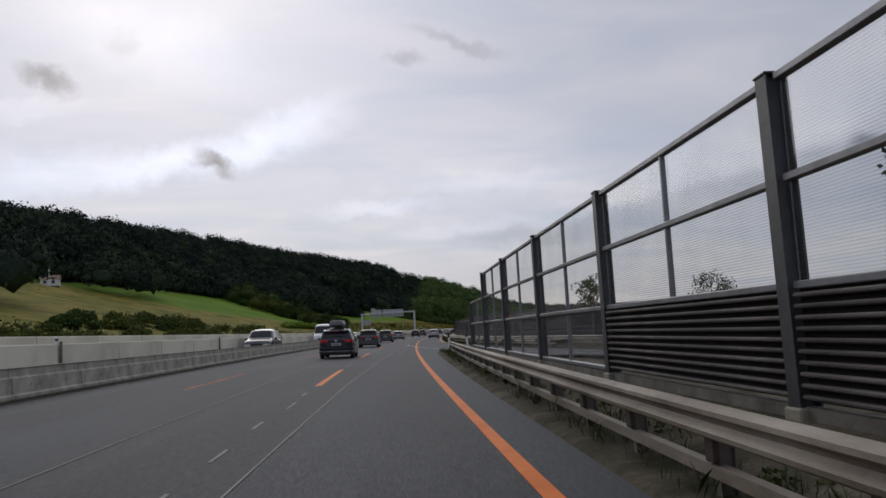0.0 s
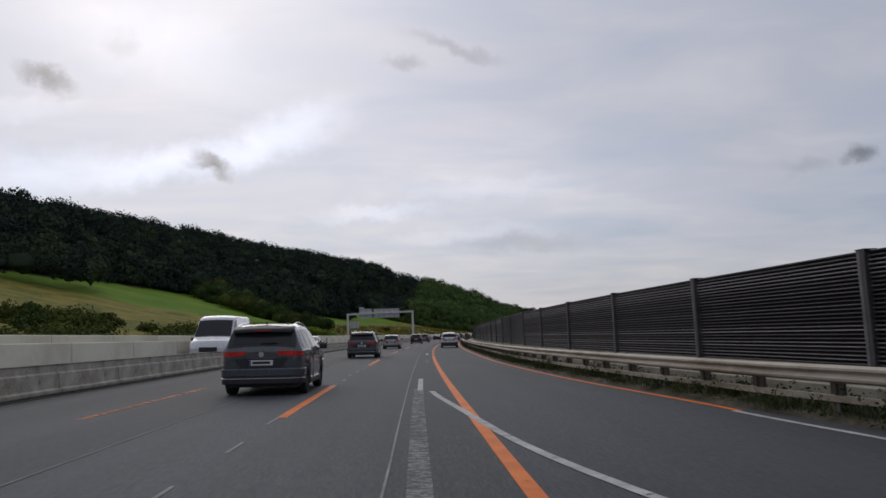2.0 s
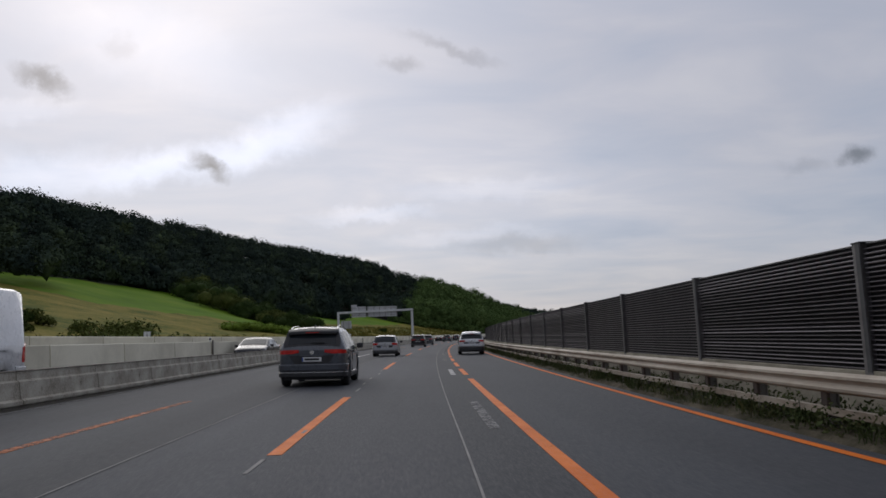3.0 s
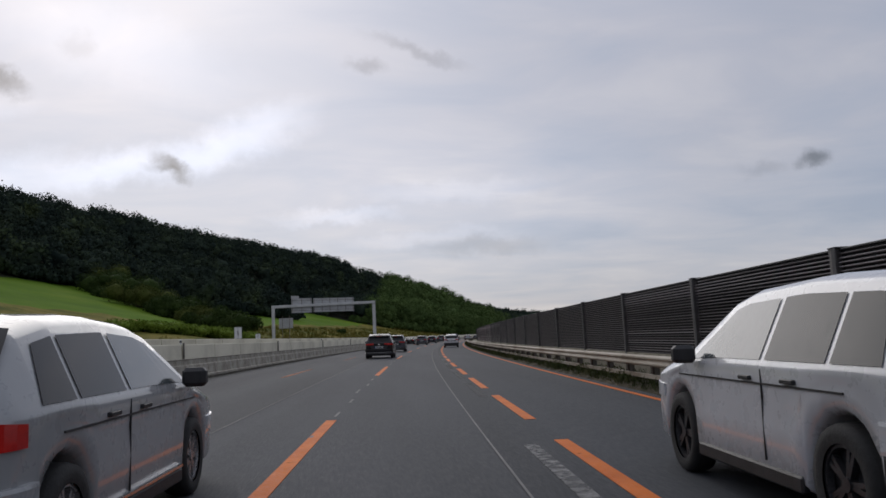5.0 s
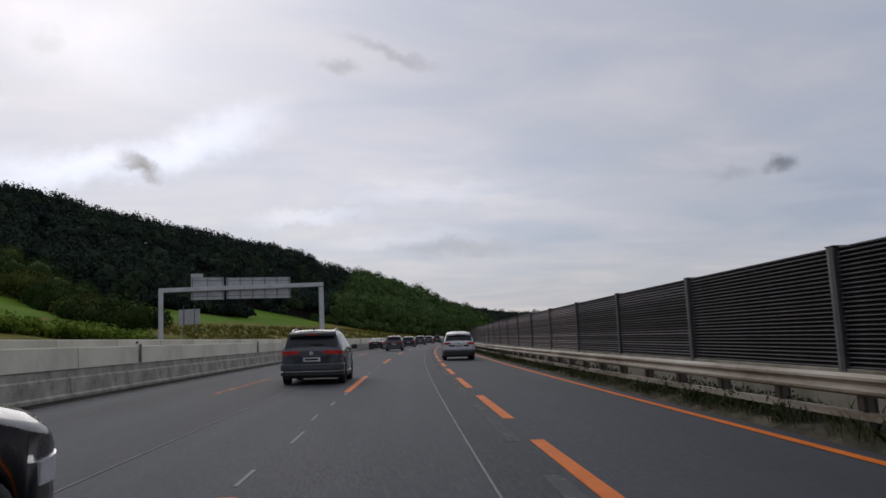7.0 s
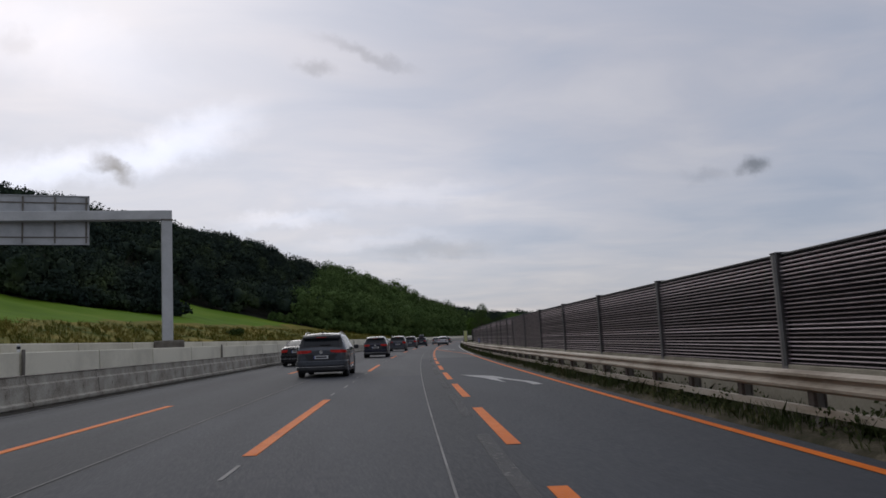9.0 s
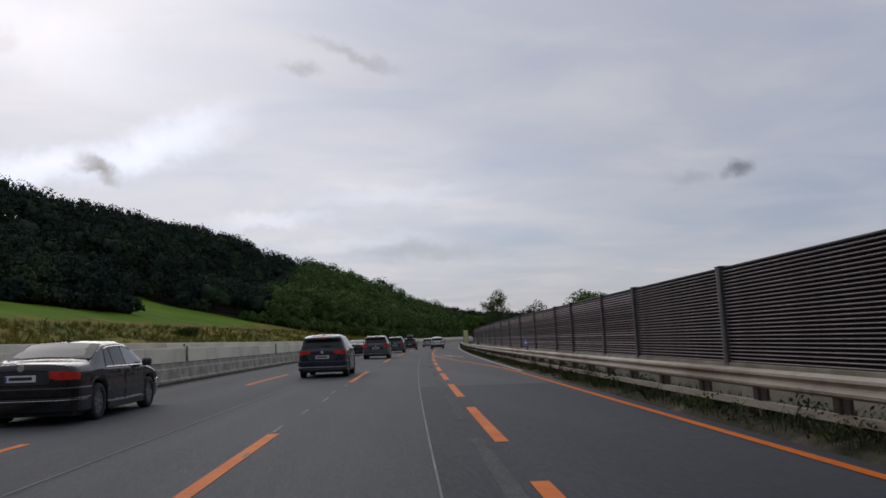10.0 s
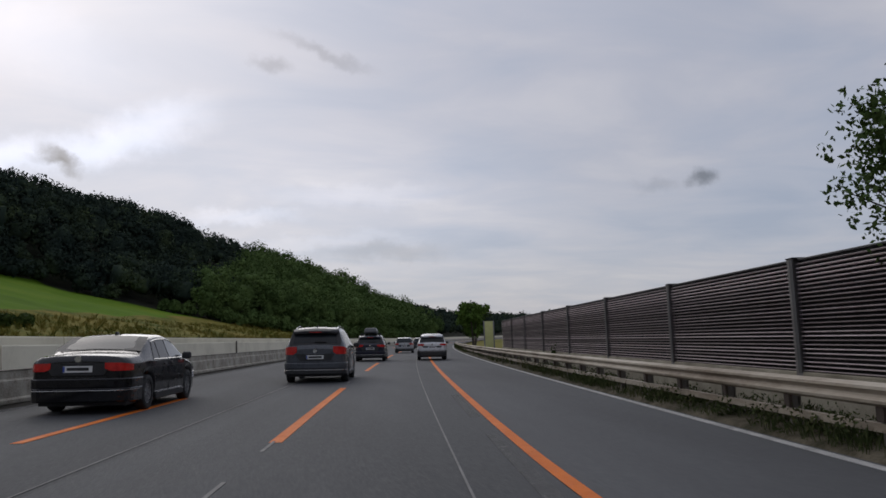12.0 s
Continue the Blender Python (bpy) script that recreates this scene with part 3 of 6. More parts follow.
curve_line("edge_marking", [(20, 19.5), (30, 12.6), (40, 8.6), (44, 6.9), (52.2, 5.9), (57, 4.9), (66, 4.0)], 0.12, WHITE_PAINT, "white edge line of the slip road")
curve_line("edge_marking", [(30, 10.2), (40, 6.6), (48, 4.05), (51, 2.92), (54.7, 2.05), (61.9, 0.35), (65.5, 0.05), (72.6, -0.62)], 0.13, WHITE_PAINT, "white inner edge line of the slip road")
line("old_marking", -1.02, 46.0, 73.0, 0.22, FADED, "old white line ground off the asphalt", -0.80)
line("old_marking", -0.78, 71.8, 77.5, 0.13, WHITE_PAINT, "rest of an old white line", -0.72)
for s in (92, 107.7, 123, 138):
    line("old_marking", -0.42, s, s + 4.6, 0.16, WHITE_PAINT if s == 107.7 else FADED, "old white dash partly ground off")
for s in np.arange(150, 352, 7.6):
    line("old_marking", -0.28, float(s), float(s) + 5.2, 0.17, GHOST, "old dash ground off beside the orange dash")
curve_line("joint", [(s, joint(s)) for s in range(-30, 701, 10)], 0.024, SEAL, "pale sealed joint in the asphalt")
v = [P(q, d, 0.005) for q in (30.97, 31.03) for d in (-4.6, 0.5)]
tagged(part("joint", mesh("joint", v, [(0, 1, 3, 2)], SEAL), None), "sealed seam across the lane", "road marking", kind="structure")
curve_line("joint", [(-30, -4.62), (150, -4.6), (260, -4.72), (700, -4.7)], 0.022, SEAL, "pale sealed joint in the asphalt")
for i, s in enumerate(np.arange(-4, 360, 2.9)):
    line("cut_mark", -3.05 + 0.05 * math.sin(i * 2.3), float(s), float(s) + (0.9 if i % 3 else 1.3), 0.045, SEAL, "short pale cut mark in the asphalt")


def arrow(s0, d0):
    """A white merge arrow whose head points ahead and to the left."""
    bm = bmesh.new()
    stem = [(0.0, 1.95, 2.20), (1.2, 1.92, 2.16), (2.4, 1.68, 1.92), (3.6, 1.40, 1.66)]
    rows = [[bm.verts.new(P(s0 + a, d0 + d, 0.008)) for d in (lo, hi)] for a, lo, hi in stem]
    for a, b in zip(rows, rows[1:]):
        bm.faces.new((a[0], a[1], b[1], b[0]))
    head = [(1.2, 1.40), (3.45, 1.36), (3.75, 1.66), (5.3, 1.40), (6.8, 0.45), (4.0, 1.02)]
    bm.faces.new([bm.verts.new(P(s0 + a, d0 + d, 0.012)) for a, d in head])
    return tagged(part("arrow_marking", bm, WHITE_PAINT), "white merge arrow painted on the asphalt", "road marking", kind="structure")


arrow(264.2, 0.0)
arrow(330.6, 0.0)

# ---- concrete barriers on the left, in precast lengths ----
low = thing("concrete_barrier", "low weathered concrete step barrier in joined lengths", "barrier")
prof = [(-0.06, 0.0), (-0.06, 0.045), (0.0, 0.055), (0.0, 0.13), (-0.07, 0.17), (-0.10, 0.52), (-0.16, 0.56), (-0.17, 0.73), (-0.40, 0.73), (-0.42, 0.56), (-0.60, 0.14), (-0.60, 0.0)]


def precast(prof, length, mat, holes=True):
    """One precast length: y ahead, x across, ends chamfered by a small gap."""
    bm = bmesh.new()
    rows = []
    for y, k in ((0.006, 0.985), (0.025, 1.0), (length - 0.025, 1.0), (length - 0.006, 0.985)):
        mx = sum(p[0] for p in prof) / len(prof)
        rows.append([bm.verts.new((mx + (x - mx) * k, y, z)) for x, z in prof])
    n = len(prof)
    for a, b in zip(rows, rows[1:]):
        for j in range(n):
            bm.faces.new((a[j], a[(j + 1) % n], b[(j + 1) % n], b[j]))
    bm.faces.new(rows[0][::-1])
    bm.faces.new(rows[-1])
    bmesh.ops.recalc_face_normals(bm, faces=bm.faces)
    if holes:
        for y in (length * 0.25, length * 0.75):
            box(bm, -0.12, -0.075, y - 0.06, y + 0.06, 0.30, 0.38)
    me = bpy.data.meshes.new("segment")
    bm.to_mesh(me)
    bm.free()
    me.materials.append(mat)
    return me


seg = precast(prof, 4.0, CONCRETE)
cap = bpy.data.meshes.new("cap")
bm = boxes((-0.425, -0.150, 0.0, 3.98, 0.728, 0.752), bevel=0.008)
bm.to_mesh(cap)
bm.free()
cap.materials.append(CAP_CONCRETE)
for i in range(120):
    o = part("segment", seg, None, low, m=along(-26 + i * 4.0, -9.65) @ Matrix.Rotation(math.atan(GRADE), 4, "X"))
    part("cap", cap, None, o, "stained top edge")
for name, d, h, top, n, label in (("concrete_wall", -12.9, 1.28, 0.20, 66, "pale concrete wall between the carriageways"), ("concrete_wall", -14.5, 1.58, 0.18, 66, "taller pale concrete wall behind the first")):
    wall = thing(name, label, "wall")
    prof = [(0.14, 0.0), (0.14, 0.08), (top / 2, 0.32), (top / 2 - 0.03, h - 0.03), (top / 2 - 0.05, h), (-top / 2 + 0.05, h), (-top / 2, h - 0.03), (-top / 2 - 0.03, 0.3), (-0.16, 0.0)]
    seg = precast(prof, 6.0, PALE_CONCRETE, holes=False)
    for i in range(n):
        part("segment", seg, None, wall, m=along(-26 + i * 6.0 + (2.0 if h > 1.4 else 0), d) @ Matrix.Rotation(math.atan(GRADE), 4, "X"))
    if h < 1.4:
        for i in range(17):
            s = 4 + i * 24.0
            o = part("joint_post", boxes((-0.03, 0.04, -0.06, 0.06, 0.55, 1.36), bevel=0.01), STEEL_DULL, wall, "dark steel coupling", along(s, d + 0.14))
    ribbon("wall_run", [(p[0] + d, p[1]) for p in prof], -26 + n * 6.0 + (2.0 if h > 1.4 else 0), 1100, PALE_CONCRETE, 8, parent=wall, closed=True)
ribbon("barrier_run", [(x - 9.65, z) for x, z in [(0.0, 0.0), (0.0, 0.10), (-0.10, 0.52), (-0.17, 0.73), (-0.40, 0.73), (-0.60, 0.0)]], 454, 1100, CONCRETE, 8, parent=low, closed=True)


def delineator():
    o = thing("delineator_post", "small white delineator post with a dark band, on the concrete wall", "post", group="delineators on the wall")
    part("stem", boxes((-0.05, 0.05, -0.02, 0.02, 0, 0.24), bevel=0.012), SIGN_WHITE, o)
    part("reflector", boxes((-0.052, 0.052, -0.024, 0.024, 0.09, 0.18), bevel=0.006), BLACK, o, "black band")
    return o


first = delineator()
first.matrix_basis = along(28, -12.9, 1.28)
for s in (76, 124, 172, 220, 268, 316, 364):
    copy_thing(first, along(s, -12.9, 1.28))


# ---- crash barriers of steel ----
def w_beam(d, top):
    """The W-shaped profile, facing the road on its left side, as a thin closed strip."""
    face = [(0.030, 0.0), (0.0, -0.012), (-0.045, -0.045), (-0.050, -0.085), (-0.012, -0.125), (0.0, -0.155), (-0.012, -0.185), (-0.050, -0.225), (-0.045, -0.265), (0.0, -0.298), (0.030, -0.31)]
    return [(d + x, top + 0.8 * z) for x, z in face] + [(d + x + 0.010, top + 0.8 * z) for x, z in face[::-1]]


def guard_rail(name, label, d, s0, s1, top, shift, pitch=2.0, lower=True, spacer=True, steel=STEEL):
    g = thing(name, label, "crash barrier")
    n = max(1, int((s1 - s0) / 16))
    for i in range(n):
        a, b = s0 + (s1 - s0) * i / n, s0 + (s1 - s0) * (i + 1) / n
        ribbon("beam", w_beam(d, top), a, b + 0.02, steel, 2.0, shift=shift, parent=g, closed=True)
    if lower:
        prof = [(d + 0.03, top - 0.51), (d + 0.03, top - 0.42), (d + 0.12, top - 0.42), (d + 0.12, top - 0.51)]
        ribbon("lower_rail", prof, s0, s1, steel, 2.0, shift=shift, parent=g, closed=True, label="slim box rail")
    pole = h_post("post", STEEL_DULL, 0.12, 0.10, -0.15, top - 0.04, 0.01, 0.01, x0=0.12)
    gap = bpy.data.meshes.new("spacer")
    bm = boxes((0.012, 0.06, -0.075, 0.075, top - 0.405, top - 0.16), bevel=0.01)
    bm.to_mesh(gap)
    bm.free()
    gap.materials.append(RUST)
    s = s0 + 0.6
    while s < s1:
        part("post", pole, None, g, m=along(s, d + shift(s)))
        if spacer:
            part("spacer", gap, None, g, "rusty spacer block", along(s, d + shift(s)))
        s += pitch
    return g


guard_rail("guard_rail", "weathered galvanised crash barrier on steel posts", 3.42, 48, 420, 0.74, ramp_out, steel=STEEL_CLEAN)
ribbon("beam", w_beam(3.42, 0.74), 420, 900, STEEL_CLEAN, 6, parent=bpy.data.objects["guard_rail"], closed=True)
ribbon("beam", w_beam(3.42, 0.74), -55, 48, STEEL_CLEAN, 2, shift=ramp_out, parent=bpy.data.objects["guard_rail"], closed=True)
near_rail = guard_rail("guard_rail", "dented galvanised crash barrier with a bent-down end", 0.88, -24, 42.6, 0.70, lambda s: 0.020 * max(0.0, s))
# its end bends down to the ground
v, f = [], []
prof = w_beam(0.88, 0.70)
for i in range(9):
    u = i / 8
    v += [P(42.6 + 2.5 * u, d + 0.852 + 0.12 * u, 0.05 + (h - 0.39) * (1 - 0.55 * u) + 0.34 * (1 - u * u * (1.6 - 0.6 * u)) + 0.10 * u) for d, h in prof]
for i in range(8):
    for j in range(len(prof)):
        a, b = i * len(prof) + j, i * len(prof) + (j + 1) % len(prof)
        f.append((a, b, b + len(prof), a + len(prof)))
part("end_beam", mesh("end_beam", v, f, STEEL), None, near_rail, "bent end beam")
guard_rail("guard_rail", "thin steel crash barrier beside the meadow", -30.9, -40, 420, 0.72, lambda s: 0.0, pitch=4.0, lower=False, spacer=False)

# ---- dark slatted noise barrier ----
BAY, BAR_D = 6.4, 5.30
N_SLAT, BAR_LO, BAR_HI = 26, 0.635, 2.475
# how far along the posts stand: bays differ a little from stretch to stretch
KNOTS = [(-12, 1.0), (0, 79.3), (2, 92.7), (4, 107.2), (7, 125.9), (12, 159.35), (14, 172.35), (16, 185.2), (18, 198.1), (20, 211.3), (27, 256.9), (29, 270.3), (31, 283.6), (33, 296.3), (34, 300.2), (35, 305.5), (36, 309.3), (37, 315.75), (38, 322.1), (40, 334.9), (42, 347.7), (45, 366.8), (49, 392.4)]
POSTS = [float(np.interp(i, [k for k, _ in KNOTS], [q for _, q in KNOTS])) for i in range(-12, 50)]
noise_wall = thing("noise_barrier", "dark slatted noise barrier on a concrete plinth", "noise barrier")
pitch = (BAR_HI - BAR_LO) / N_SLAT


def slat_mesh(length, n, mat):
    bm = bmesh.new()
    for i in range(n):
        z = i * pitch
        wob = 0.006 * math.sin(i * 5.1)
        prof = [(0.0, z + 0.000), (-0.050 + wob, z + 0.004), (-0.061 + wob, z + 0.008), (-0.061 + wob, z + 0.018), (-0.052 + wob, z + 0.023), (0.0, z + 0.020)]
        rows = [[bm.verts.new((x, y, h)) for x, h in prof] for y in (0.06, length - 0.06)]
        for j in range(len(prof) - 1):
            bm.faces.new((rows[0][j], rows[0][j + 1], rows[1][j + 1], rows[1][j]))
        bm.faces.new(rows[0][::-1])
        bm.faces.new(rows[1])
    me = bpy.data.meshes.new("slats")
    bm.to_mesh(me)
    bm.free()
    me.materials.append(mat)
    return me


def simple(name, mat, *rows, bevel=0.0):
    bm = boxes(*rows, bevel=bevel)
    me = bpy.data.meshes.new(name)
    bm.to_mesh(me)
    bm.free()
    me.materials.append(mat)
    return me


HB = BAR_HI - BAR_LO
ribbon("concrete_base", [(4.24, -0.1), (4.24, 0.37), (4.28, 0.41), (5.24, 0.44)], 50, 392, PLINTH, 5.0, shift=ramp_out, parent=noise_wall, label="sandy concrete foundation behind the crash barrier")
all_slats = {m: slat_mesh(BAY, N_SLAT, m) for m in (SLAT, SLAT_FADED)}
one_slat = {m: slat_mesh(BAY, 1, m) for m in (SLAT, SLAT_FADED)}
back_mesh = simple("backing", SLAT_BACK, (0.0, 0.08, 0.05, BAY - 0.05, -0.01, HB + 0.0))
cap_mesh = simple("top_cap", POST, (-0.035, 0.10, 0.06, BAY - 0.06, HB, HB + 0.035), bevel=0.008)
post_mesh = h_post("post", POST_GREY, 0.22, 0.20, 0.0, 2.515)
post_cap = simple("post_cap", POST, (-0.125, 0.125, -0.115, 0.115, 2.515, 2.535), bevel=0.004)
# added dark strip: paints the post's near half as if in shade
post_shade = simple("sealing_strip", POST, (-0.118, -0.108, -0.103, 0.012, 0.6, 2.51), bevel=0.003)
plinth_mesh = simple("plinth", PLINTH, (-0.10, 0.12, 0.0, BAY - 0.012, -0.2, BAR_LO - 0.012), bevel=0.012)
for i, (s, after) in enumerate(zip(POSTS, POSTS[1:])):
    d0, d1 = BAR_D + ramp_out(s), BAR_D + ramp_out(after)
    if d0 > 40:
        continue
    a, b = P(s, d0), P(after, d1)
    q = b - a
    # panels follow the line in plan and climb with the grade
    m = Matrix.Translation(a) @ Matrix.Rotation(math.atan2(-q.x, q.y), 4, "Z") @ Matrix.Rotation(math.atan2(q.z, math.hypot(q.x, q.y)), 4, "X")
    k = q.length / BAY
    o = part("post", post_mesh, None, noise_wall, m=Matrix.Translation(a) @ Matrix.Rotation(math.atan2(-q.x, q.y), 4, "Z"))
    part("post_cap", post_cap, None, o)
    part("sealing_strip", post_shade, None, o, "dark strip painting the shaded half of the post")
    m = m @ Matrix.Diagonal((1, k, 1, 1))
    part("plinth", plinth_mesh, None, noise_wall, m=m)
    lift = Matrix.Translation((0, 0, BAR_LO))
    kind_of = SLAT if s < 214 else SLAT_FADED
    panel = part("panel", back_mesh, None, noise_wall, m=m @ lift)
    part("top_cap", cap_mesh, None, panel)
    if i in (15, 16, 24, 25, 26, 27, 28, 29, 30, 43, 44):
        for j in range(N_SLAT):
            part("slat", one_slat[kind_of], None, panel, m=Matrix.Translation((0, 0, j * pitch)))
    else:
        tagged(part("slats", all_slats[kind_of], None, panel), kind="stuff")

# ---- glass noise barrier beside the lane ----
GB, G0 = 6.47, 6.42
GD = 2.655
glass_wall = thing("glass_noise_barrier", "tall noise barrier of ribbed glass panes in grey steel posts", "noise barrier")
kept = {}


def span(key, name, mat, *rows, bevel=0.0):
    if key not in kept:
        kept[key] = simple(name, mat, *rows, bevel=bevel)
    return kept[key]


def bay(i, tall):
    s = G0 + i * GB
    m = along(s, GD) @ Matrix.Rotation(math.atan(GRADE), 4, "X")
    zs = [0.50, 1.56, 2.57, 3.55] if tall else [0.50, 1.56, 2.46]
    if i < 1:
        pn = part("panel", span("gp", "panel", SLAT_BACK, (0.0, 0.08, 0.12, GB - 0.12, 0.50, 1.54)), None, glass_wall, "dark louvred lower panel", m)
        if "sl1" not in kept:
            kept["sl1"] = simple("slat", SLAT_OLD, (-0.085, 0.0, 0.12, GB - 0.12, 0.0, 0.045), bevel=0.014)
        for j in range(10):
            part("slat", kept["sl1"], None, pn, m=Matrix.Translation((0, 0, 0.52 + j * 0.103)))
    for j, (a, b) in enumerate(zip(zs, zs[1:])):
        if i < 1 and j == 0:
            continue
        for c, (y0, y1) in enumerate(((0.12, GB / 2 - 0.03), (GB / 2 + 0.03, GB - 0.12))):
            pane = part("pane", span(("p", j, c), "pane", PANE, (0.0, 0.02, y0, y1, a + 0.04, b - 0.03)), None, glass_wall, "ribbed glass pane", m)
            pane.visible_shadow = False
    for j, z in enumerate(zs):
        if i < 1 and j == 0:
            continue
        part("cross_rail", span(("r", j), "cross_rail", FRAME, (-0.055, 0.05, 0.10, GB - 0.10, z - 0.035, z + 0.04), bevel=0.01), None, glass_wall, "", m)
    lo = 1.58 if i < 1 else 0.52
    part("mullion", span(("m", lo, tall), "mullion", FRAME, (-0.035, 0.035, GB / 2 - 0.03, GB / 2 + 0.03, lo, zs[-1]), bevel=0.006), None, glass_wall, "", m)


for i in range(-3, 5):
    bay(i, i < 4)
for i in range(-3, 6):
    h = 3.60 if i < 5 else 2.52
    if ("post", h) not in kept:
        kept["post", h] = h_post("post", POST, 0.22, 0.22, -0.1, h, 0.03, 0.02)
        kept["cap", h] = simple("post_cap", POST, (-0.125, 0.125, -0.125, 0.125, h, h + 0.02), bevel=0.004)
    o = part("post", kept["post", h], None, glass_wall, "", along(G0 + i * GB, GD))
    part("post_cap", kept["cap", h], None, o)
    part("footing", span("foot", "footing", PLINTH, (-0.14, 0.14, -0.16, 0.16, -0.1, 0.44), bevel=0.02), None, glass_wall, "concrete footing", along(G0 + i * GB, GD))
ribbon("kerb_wall", [(GD - 0.06, 0.0), (GD - 0.06, 0.45), (GD + 0.08, 0.45), (GD + 0.08, 0.0)], -14, 39, CAP_CONCRETE, 2.0, parent=glass_wall, closed=True, label="low sandy concrete base")

# ---- sign gantry over the far carriageway, seen from behind ----
gantry = thing("sign_gantry", "pale grey steel sign gantry over the far carriageway", "sign gantry", along(286.3, -13.95) @ Matrix.Rotation(radians(21), 4, "Z") @ Matrix.Translation((13.4, 0, -0.268)))
DL, DR, TOP = -32.6, -13.6, 8.6
bl, br = -BANK * DL, -BANK * DR
part("post", boxes((DR - 0.27, DR + 0.27, -0.22, 0.22, br + 1.5, br + TOP - 0.5), bevel=0.03), GANTRY, gantry)
part("post", boxes((DL - 0.27, DL + 0.27, -0.22, 0.22, bl - 0.2, bl + TOP - 1.1), bevel=0.03), GANTRY, gantry)
bm = boxes((DL - 0.27, DR + 0.27, -0.25, 0.25, -0.25, 0.25), bevel=0.03)
for vert in bm.verts:
    u = (vert.co.x - DL) / (DR - DL)
    vert.co.z += (bl + TOP - 1.1) * (1 - u) + (br + TOP - 0.25) * u - 0.0
part("beam", bm, GANTRY, gantry)
part("footing", boxes((DR - 0.75, DR + 0.75, -1.2, 1.2, br - 0.3, br + 1.62), bevel=0.05), CAP_CONCRETE, gantry, "dark concrete footing")
part("footing", boxes((DL - 0.6, DL + 0.6, -0.8, 0.8, bl - 0.5, bl + 0.35), bevel=0.05), CAP_CONCRETE, gantry, "concrete footing")
part("corner_cap", boxes((DR - 0.30, DR + 0.30, -0.27, 0.27, br + TOP - 0.55, br + TOP - 0.47), bevel=0.01), STEEL_DULL, gantry)


def sign_panel(x0, x1, z0, z1, label):
    p = part("sign_panel", boxes((x0, x1, 0.28, 0.33, z0, z1), bevel=0.01), SIGN_BACK, gantry, label)
    n = max(2, int((x1 - x0) / 1.3))
    for i in range(n + 1):
        x = x0 + 0.15 + (x1 - x0 - 0.3) * i / n
        part("rib", boxes((x - 0.04, x + 0.04, 0.20, 0.28, z0 + 0.05, z1 - 0.05)), STEEL_DULL, p)
    for z in (z0 + 0.35, z1 - 0.35):
        part("stiffener", boxes((x0 + 0.05, x1 - 0.05, 0.24, 0.285, z - 0.03, z + 0.03)), STEEL_DULL, p)
    part("edge_strip", boxes((x0, x1, 0.22, 0.335, z1, z1 + 0.04)), SIGN_BACK, p)
    part("edge_strip", boxes((x0, x1, 0.22, 0.335, z0 - 0.04, z0)), SIGN_BACK, p)


zc = 8.3
sign_panel(-29.2, -25.4, zc - 1.25, zc + 1.35, "grey aluminium back of a direction sign")
sign_panel(-25.1, -17.4, zc - 1.20, zc + 1.30, "wide grey aluminium back of a direction sign")
part("exit_plate", boxes((-29.2, -27.8, 0.27, 0.34, zc + 1.40, zc + 1.85), bevel=0.01), SIGN_BACK, gantry, "small plate above the sign")

board = thing("road_sign", "grey back of a road sign on two steel legs", "road sign", along(291, -32.3))
for x in (-0.7, 0.7):
    part("leg", tube(bmesh.new(), (x, 0, -0.3), (x, 0, 6.4), 0.05, 0.05), STEEL_DULL, board)
part("panel", boxes((-1.4, 1.4, 0.05, 0.09, 3.9, 5.9), bevel=0.02), SIGN_BACK, board)
for s, d, w, h, z in ((194.2, -15.4, 0.55, 0.85, 1.62), (201, -15.4, 0.4, 0.45, 1.55), (165, -31.6, 0.7, 0.9, 1.6)):
    o = thing("marker_board", "small white board on a post behind the concrete wall", "road sign", along(s, d), group="white boards")
    part("post", tube(bmesh.new(), (0, 0, -0.1), (0, 0, z + h), 0.035, 0.035), STEEL_DULL, o)
    part("panel", boxes((-w / 2, w / 2, -0.03, 0.0, z, z + h), bevel=0.01), SIGN_WHITE, o)
    part("bar", boxes((-w * 0.07, w * 0.07, -0.036, -0.031, z + 0.25, z + h * 0.7)), STEEL_DULL, o)

# ---- small things beside the slip road ----
yield_sign = thing("yield_sign", "red-edged white triangle sign on a thin pole behind the rail", "road sign", along(56.3, 6.55, 0) @ Matrix.Rotation(radians(12), 4, "Z"))
part("pole", tube(bmesh.new(), (0, 0.05, 0), (0, 0.05, 2.2), 0.03, 0.03), STEEL_DULL, yield_sign)


def triangle(r, y0, y1, zc):
    bm = bmesh.new()
    a = [bm.verts.new((r * math.sin(q), y, zc - r * math.cos(q))) for y in (y0, y1) for q in (0, 2.0944, 4.1888)]
    bm.faces.new(a[:3])
    bm.faces.new(a[:2:-1])
    for i in range(3):
        bm.faces.new((a[i], a[3 + i], a[3 + (i + 1) % 3], a[(i + 1) % 3]))
    bmesh.ops.recalc_face_normals(bm, faces=bm.faces)
    return bm


part("rim", triangle(0.46, 0.0, 0.03, 1.98), SIGN_RED, yield_sign, "red edge")
part("face", triangle(0.30, -0.006, 0.0, 1.98), SIGN_WHITE, yield_sign, "white field")
for s, d, lean in ((48.1, 1.98, 3), (47.7, 3.06, 5)):
    o = thing("delineator_post", "white roadside post with a black top on the gore", "post", along(s, d) @ Matrix.Rotation(radians(-lean), 4, "Y"), group="posts on the gore")
    bm = boxes((-0.06, 0.06, -0.035, 0.035, -0.1, 0.86), bevel=0.02)
    part("stem", bm, SIGN_WHITE, o)
    part("top", boxes((-0.062, 0.062, -0.038, 0.038, 0.84, 1.0), bevel=0.02), BLACK, o, "black top")
